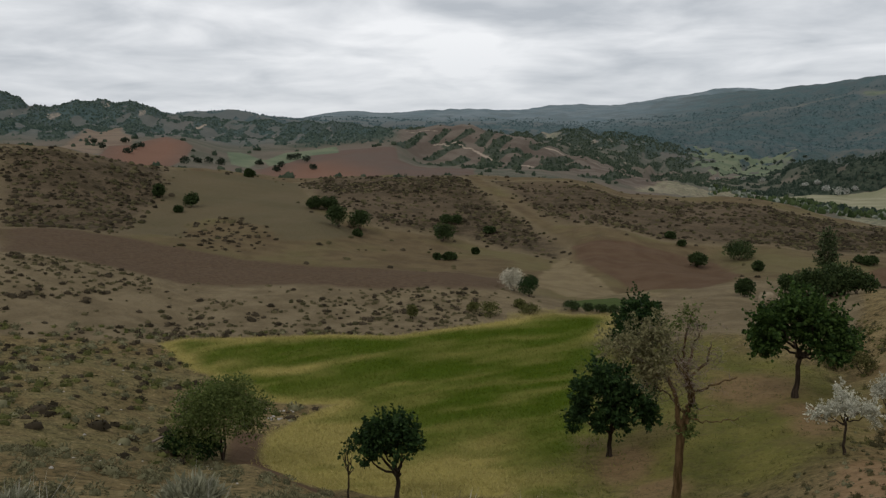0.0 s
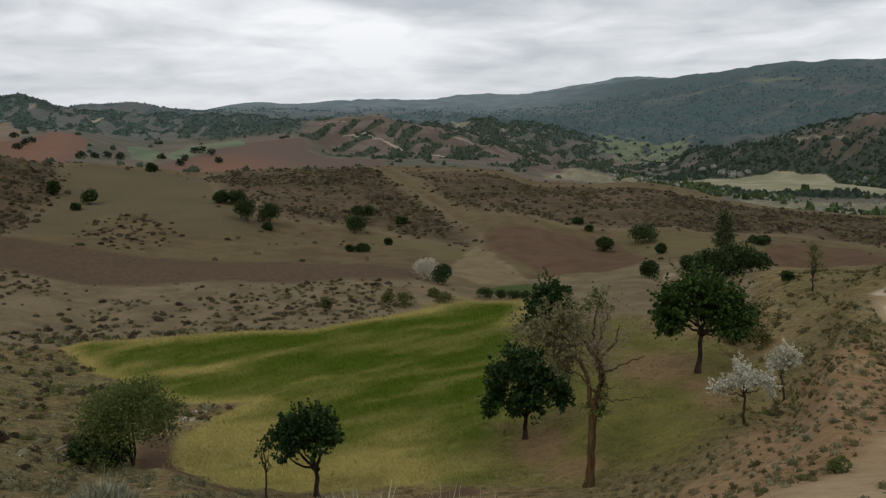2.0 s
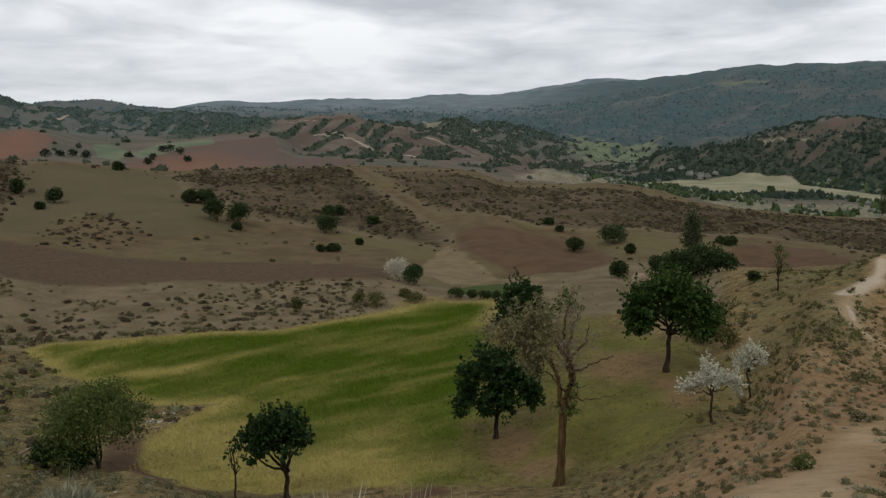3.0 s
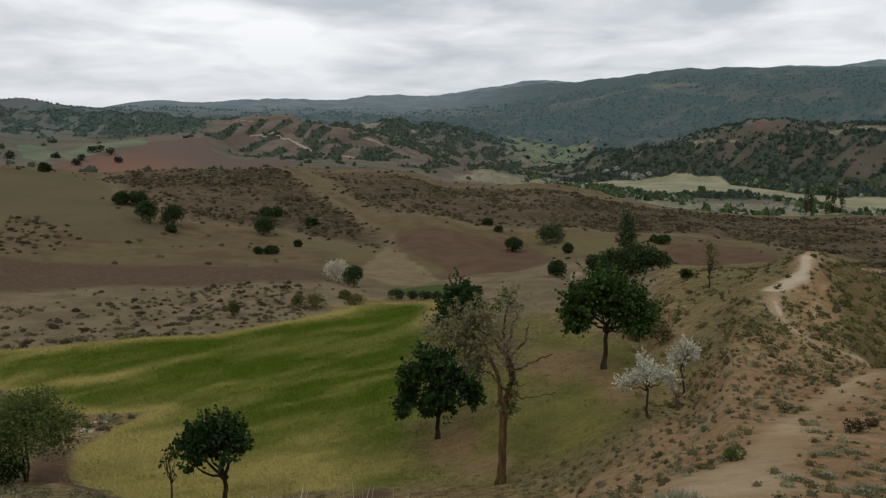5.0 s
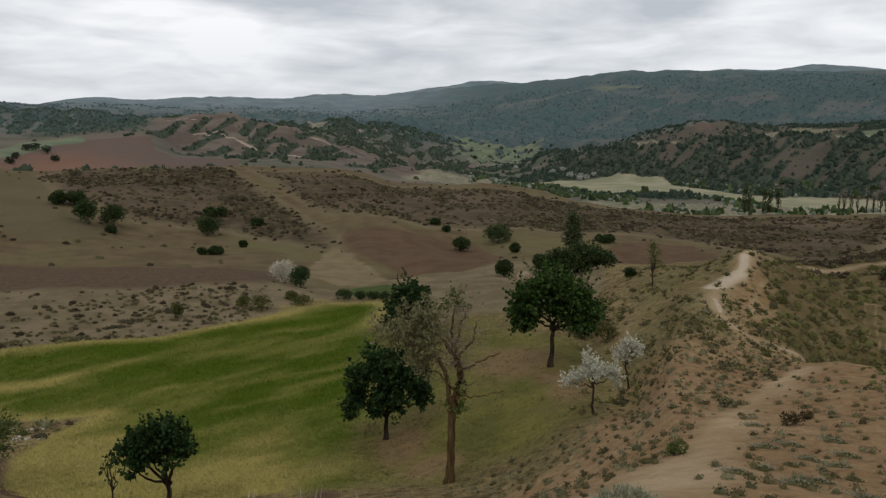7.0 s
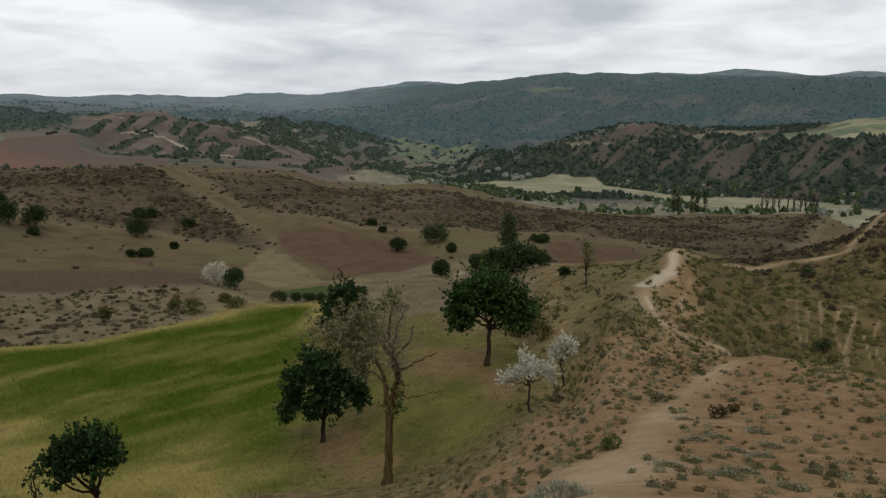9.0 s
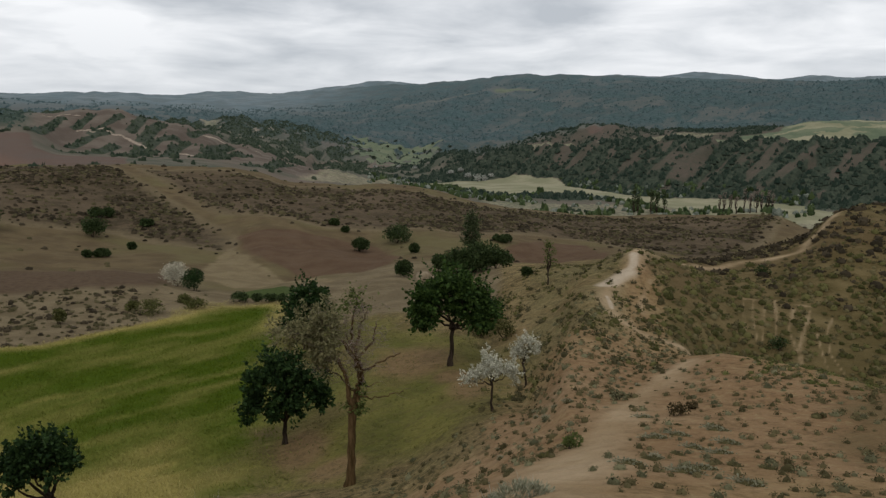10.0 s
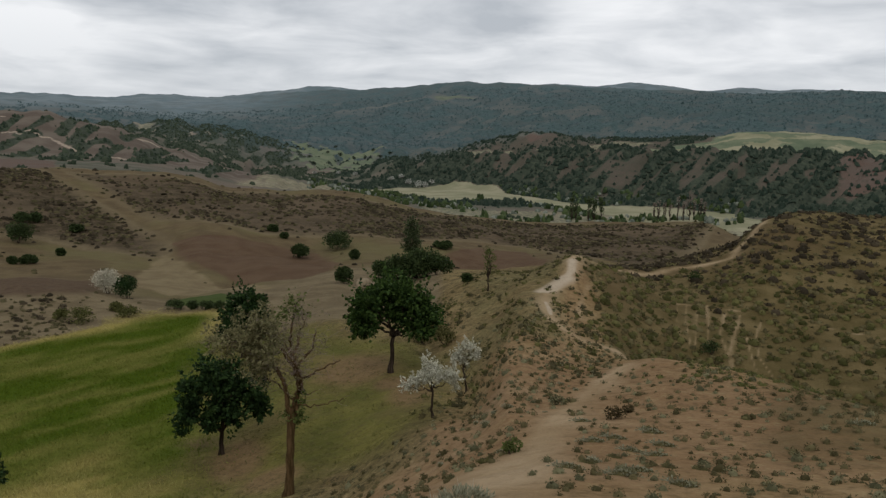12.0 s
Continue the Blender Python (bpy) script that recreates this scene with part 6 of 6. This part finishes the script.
def stalky_sage(az, r, wide, tall, seed):
    """A sage plant close by: a grey mound with pale upright stalks."""
    g = np.random.default_rng(seed)
    plant = standing("sage_plant", az, r, 0.03)
    v, q = domes(g, np.zeros((1, 3)), wide, tall * 0.7, 950, 0.17, 0.22)
    part("foliage", mesh_from("foliage", v, q, [SAGE_PALE], False), plant)
    foot = g.normal(0, 0.24, (36, 3)) * [wide, wide, 0]
    lean_out = foot * 1.1 + g.normal(0, 0.16, (36, 3)) + [0, 0, 1.0]
    v, q = scaled_leaves(g, foot, lean_out, tall * g.uniform(0.5, 0.95, (36, 1)), 0.03)
    part("stalk", mesh_from("stalk", v, q, [STALK], False), plant, "pale dry flower stalks")
    return tagged(plant, "grey sage plant with pale upright stalks on the near slope", "shrub", "sage plants underfoot")


for i, (az, r, wide, tall) in enumerate([(-46.2, 10.8, 0.7, 0.50), (-34.8, 10.6, 0.75, 0.55), (-15.6, 10.2, 0.8, 0.52), (-10.0, 10.3, 0.6, 0.46), (-7.4, 10.6, 0.4, 0.36), (-18.6, 10.6, 0.45, 0.34), (-5.0, 10.8, 0.5, 0.36), (13.0, 11.2, 0.5, 0.3), (15.2, 10.8, 0.6, 0.3)]):
    stalky_sage(az, r, wide * 1.1, tall * 1.1, 500 + i)


def stone(seed):
    g = np.random.default_rng(seed)
    bm = bmesh.new()
    bmesh.ops.create_icosphere(bm, subdivisions=2, radius=0.5)
    for p in bm.verts:
        n = 1 + 0.35 * noise.noise(p.co * 1.7 + Vector((seed, 0, 0)))
        p.co = Vector((p.co.x * n, p.co.y * n * 0.8, p.co.z * n * 0.6))
    me = bpy.data.meshes.new("stone")
    bm.to_mesh(me)
    bm.free()
    me.materials.append(STONE)
    return tagged(new("stone", me), "pale limestone lying on the slope", "stone", "pale stones")


def clay_mound(az, r, wide, tall, seed):
    """A low rounded heap of pale clay."""
    g = np.random.default_rng(seed)
    x, y = polar(az, r)
    bm = bmesh.new()
    bmesh.ops.create_icosphere(bm, subdivisions=4, radius=0.5)
    for p in bm.verts:
        n = 1 + 0.30 * noise.noise(p.co * 2.2 + Vector((seed, 0, 0))) + 0.08 * noise.noise(p.co * 7.0)
        p.co = Vector((p.co.x * n * wide, p.co.y * n * wide * 0.8, p.co.z * n * tall * 2))
    me = bpy.data.meshes.new("clay_mound")
    bm.to_mesh(me)
    bm.free()
    me.polygons.foreach_set("use_smooth", np.ones(len(me.polygons), bool))
    me.materials.append(CLAY)
    ob = tagged(new("clay_mound", me), "low mound of pale clay beside a dark bush", "mound")
    ob.matrix_world = pose(x, y, ground_z(x, y) - 0.05, 0, 0, g.uniform(0, 360))
    return ob


clay_mound(7.2, 77.6, 2.3, 1.0, 5)
clay_mound(8.2, 79.4, 1.6, 0.6, 6)
rocks = [stone(1), stone(2), stone(3)]
lay = scattered(rng, 150, (-47, -30), (14, 50), lambda x, y, r, a, c: 0.5 * open_ground(c))[:46]
heap = scattered(rng, 40, (-29.5, -27.0), (40.5, 43.5), lambda x, y, r, a, c: 0.8 + 0 * x)[:22]
for i, (x, y, z) in enumerate(np.concatenate([lay, heap])):
    s = rng.uniform(0.05, 0.15) if i < len(lay) else rng.uniform(0.08, 0.24)
    m = pose(x, y, z + 0.1 * s, 0, 0, rng.uniform(0, 360))
    if i < 3:
        rocks[i].matrix_world = m
        rocks[i].scale = (s, s, s)
    else:
        copy_thing(rocks[i % 3], m).scale = (s, s, s)

# the rest of the scrub
near = spaced(rng, 0.40, (3, 48), (11, 46), lambda x, y, r, a, c: open_ground(c) * (0.34 + 0.42 * terraced(x, y) + 0.45 * smooth(0, 1.0, path_edge(r) - a) * smooth(9, 4, path_edge(r) - a)) * (0.55 + 0.45 * patches(x, y, 2.4, 301)))
scrub("sage_scrub", rng, near[::3], 0.24, 0.13, 44, SAGE, "grey-green sage tufts scattered over the path ridge", 0.62)
rim = spaced(rng, 0.42, (28, 47), (25, 37), lambda x, y, r, a, c: 0.6 * open_ground(c) * smooth(25, 29, r))
scrub("green_scrub", rng, rim, 0.25, 0.13, 26, GREEN_SCRUB, "light-green tufts along the rounded brow of the slope", 0.62)
scrub("dry_scrub", rng, near[np.arange(len(near)) % 3 > 0], 0.20, 0.12, 38, RIDGE_SCRUB, "dry olive-brown tufts scattered over the path ridge", 0.64)

slope = spaced(rng, 0.70, (-50, -14), (11, 62), lambda x, y, r, a, c: 0.9 * open_ground(c) * (0.18 + 0.82 * patches(x, y, 1.6, 311, 0.42, 0.62)) * (1 - smooth(-26, -18, a) * smooth(16, 22, r)))
close = np.hypot(slope[:, 0], slope[:, 1]) < 25
scrub("sage_scrub", rng, slope[close], 0.42, 0.22, 150, SAGE, "grey-green sage tufts underfoot on the near slope", 0.5)
slope = slope[~close]
scrub("sage_scrub", rng, slope[::3], 0.58, 0.25, 44, SAGE, "grey-green sage tufts scattered over the near slope", 0.6)
scrub("dry_scrub", rng, slope[1::3], 0.50, 0.20, 30, HILL_SCRUB, "dry brown tufts scattered over the near slope")
scrub("green_scrub", rng, slope[2::3], 0.56, 0.25, 40, GREEN_SCRUB, "dull green herbs scattered over the near slope", 0.66)

flank = scattered(rng, 1800, (11, 25), (30, 72), lambda x, y, r, a, c: open_ground(c) * (0.15 + 0.85 * terraced(x, y, 0.6, 421)) * (0.3 + 0.7 * patches(x, y, 4, 321)))
scrub("green_scrub", rng, flank[::2], 0.42, 0.20, 20, GULLY_SCRUB, "olive scrub on the ridge's grassy flank", 0.62)
scrub("dry_scrub", rng, flank[1::2], 0.38, 0.18, 18, HILL_OLIVE, "dry olive-brown tufts on the ridge's grassy flank", 0.62)

gully = spaced(rng, 0.44, (23, 48), (42, 104), lambda x, y, r, a, c: (1 - smooth(0.05, 0.3, c["bare"])) * (0.40 + 0.60 * terraced(x, y, 0.7, 431)) * (0.62 + 0.38 * patches(x, y, 5, 331)) * (1 - 0.35 * smooth(62, 76, r)))
olive = gully[::2]
low = np.hypot(olive[:, 0], olive[:, 1]) < 70 + rng.normal(0, 5, len(olive))
scrub("green_scrub", rng, olive[low], 0.56, 0.25, 14, GULLY_SCRUB, "olive-green scrub covering the gully's slopes")
scrub("olive_scrub", rng, olive[~low], 0.74, 0.30, 11, HILL_SCRUB, "dark olive scrub on the brown hilltop beyond the gully")
scrub("dry_scrub", rng, gully[1::2], 0.46, 0.20, 12, RIDGE_SCRUB, "dry brown scrub covering the gully's slopes")

bank = scattered(rng, 2100, (-48, -8), (56, 84), lambda x, y, r, a, c: open_ground(c) * (1 - smooth(0.3, 0.6, c["plough"])) * (0.10 + 0.90 * patches(x, y, 6, 341, 0.46, 0.66)))
scrub("bank_scrub", rng, bank[::4], 0.60, 0.22, 16, HILL_SCRUB, "dark tufts dotted over the earth bank")
scrub("bank_scrub", rng, bank[np.arange(len(bank)) % 4 > 0], 0.42, 0.17, 13, HILL_OLIVE, "dull olive tufts dotted over the earth bank")

low_knoll = spaced(rng, 1.5, (-35, -27), (102, 132), lambda x, y, r, a, c: 0.75 * smooth(0.35, 0.7, inside(COVER["knoll"], x, y, 4.0)))
scrub("knoll_scrub", rng, low_knoll, 0.80, 0.28, 10, HILL_SCRUB, "small dark tufts speckling a low knoll")

hill = scattered(rng, 30000, (-48, 36), (98, 206), lambda x, y, r, a, c: smooth(0.3, 0.7, c["scrub"]) * (0.15 + 0.85 * patches(x, y, 9, 351)) + 0.02 * (1 - c["plough"]) * (1 - c["olive"]) * (1 - c["ruddy"]))
v, q = lumps(rng, hill[::2], 0.74, 0.26, 1, 5, 2, 0.2, 2)
stuff("hill_scrub", v, q, HILL_SCRUB, "dark brown scrub covering the hillside", "scrub")
v, q = lumps(rng, hill[1::2], 0.66, 0.24, 1, 5, 2, 0.2, 2)
stuff("hill_scrub", v, q, HILL_OLIVE, "dull olive scrub covering the hillside", "scrub")

# the wheat and the grass about it
field = scattered(rng, 96000, (-38, -2), (24, 76), lambda x, y, r, a, c: smooth(0.3, 0.72, c["wheat"]))
v, q = tufts(rng, field, 3, 0.14, 0.8, 0.16, 0.7)
crop = stuff("wheat_crop", v, q, WHEAT, "green wheat ripening to straw yellow in drifts", "wheat")
tone = np.repeat(covers(field[:, 0], field[:, 1])["ripe"], 12)
crop.data.attributes.new("ripe", "FLOAT", "POINT").data.foreach_set("value", tone.astype(np.float32))
lawn = scattered(rng, 9000, (-8, 15), (26, 70), lambda x, y, r, a, c: smooth(0.3, 0.6, c["apron"]) * (1 - c["wheat"]) * (0.2 + 0.8 * patches(x, y, 3, 361)))
v, q = tufts(rng, lawn, 4, 0.10, 0.6, 0.20, 0.8)
stuff("grass", v, q, SHORT_GRASS, "short olive-brown grass under the trees", "grass")

# ---- woods ----
def wooded(x, y, r, a, c):
    return smooth(0.25, 0.75, c["wood"]) * (1 - smooth(0.4, 0.6, c["scar"])) + 0.012 * (r > 470) * (1 - smooth(0.3, 0.5, c["pale"]))


far_a = scattered(rng, 46000, (-49, 5), (420, 1150), wooded)
left = np.degrees(np.arctan2(far_a[:, 0], far_a[:, 1])) < -18.5
v, q = lumps(rng, far_a[left], 1.9, 0.9, 1, 5, 1, 0.22)
stuff("mountain_thickets", v, q, HAZED_LEAF, "thickets on the mountains over the red fields, tinted slate-green as haze", "woods")
v, q = lumps(rng, far_a[~left], 2.1, 1.1, 1, 5, 1, 0.22)
stuff("hillside_woods", v, q, WOODLAND, "dark-green thickets in bands over the ribbed hills", "woods")
bluff = scattered(rng, 30000, (5, 49), (480, 1080), wooded)
v, q = lumps(rng, bluff, 2.7, 1.5, 1, 6, 1, 0.22, sizes=(0.5, 1.6))
stuff("bluff_woods", v, q, BLUFF_LEAF, "dark-green woods on the red bluff over the river", "woods")
meadow = scattered(rng, 2600, (3, 34), (400, 700), lambda x, y, r, a, c: (1 - smooth(0.3, 0.6, inside(COVER["valley"], x, y, 8.0))) * smooth(0.42, 0.56, fbm(x / 26, y / 26, 3, 381)) * smooth(-20, -24, height(x, y)))
v, q = lumps(rng, meadow[::3], 3.0, 2.6, 3, 6, 3, 0.2, 3)
stuff("river_thickets", v, q, FRESH, "fresh green thickets along the river meadows", "woods")
v, q = lumps(rng, meadow[1::3], 3.0, 2.6, 3, 6, 3, 0.2, 3)
stuff("river_thickets", v, q, SHRUB_LEAF, "dark green thickets along the river meadows", "woods")
v, q = lumps(rng, meadow[2::3], 2.6, 1.7, 3, 7, 3, 0.2, 6)
stuff("river_thickets", v, q, WILLOW, "silvery willows along the river meadows", "woods")
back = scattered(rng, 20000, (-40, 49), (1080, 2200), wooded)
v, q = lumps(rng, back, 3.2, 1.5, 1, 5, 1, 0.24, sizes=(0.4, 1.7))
stuff("mountain_woods", v, q, HAZED_WOOD, "woods on the mountains behind the valley, tinted blue-green as haze", "woods")
loose = scattered(rng, 240, (-48, 20), (225, 470), lambda x, y, r, a, c: 0.5 * (1 - smooth(0.3, 0.6, c["red"])) * (1 - smooth(0.3, 0.6, c["green"])))
v, q = lumps(rng, loose, 2.6, 1.5, 3, 6, 3, 0.2, 4)
stuff("scattered_bushes", v, q, WOODLAND, "bushes scattered behind the brown ridge", "shrubs")
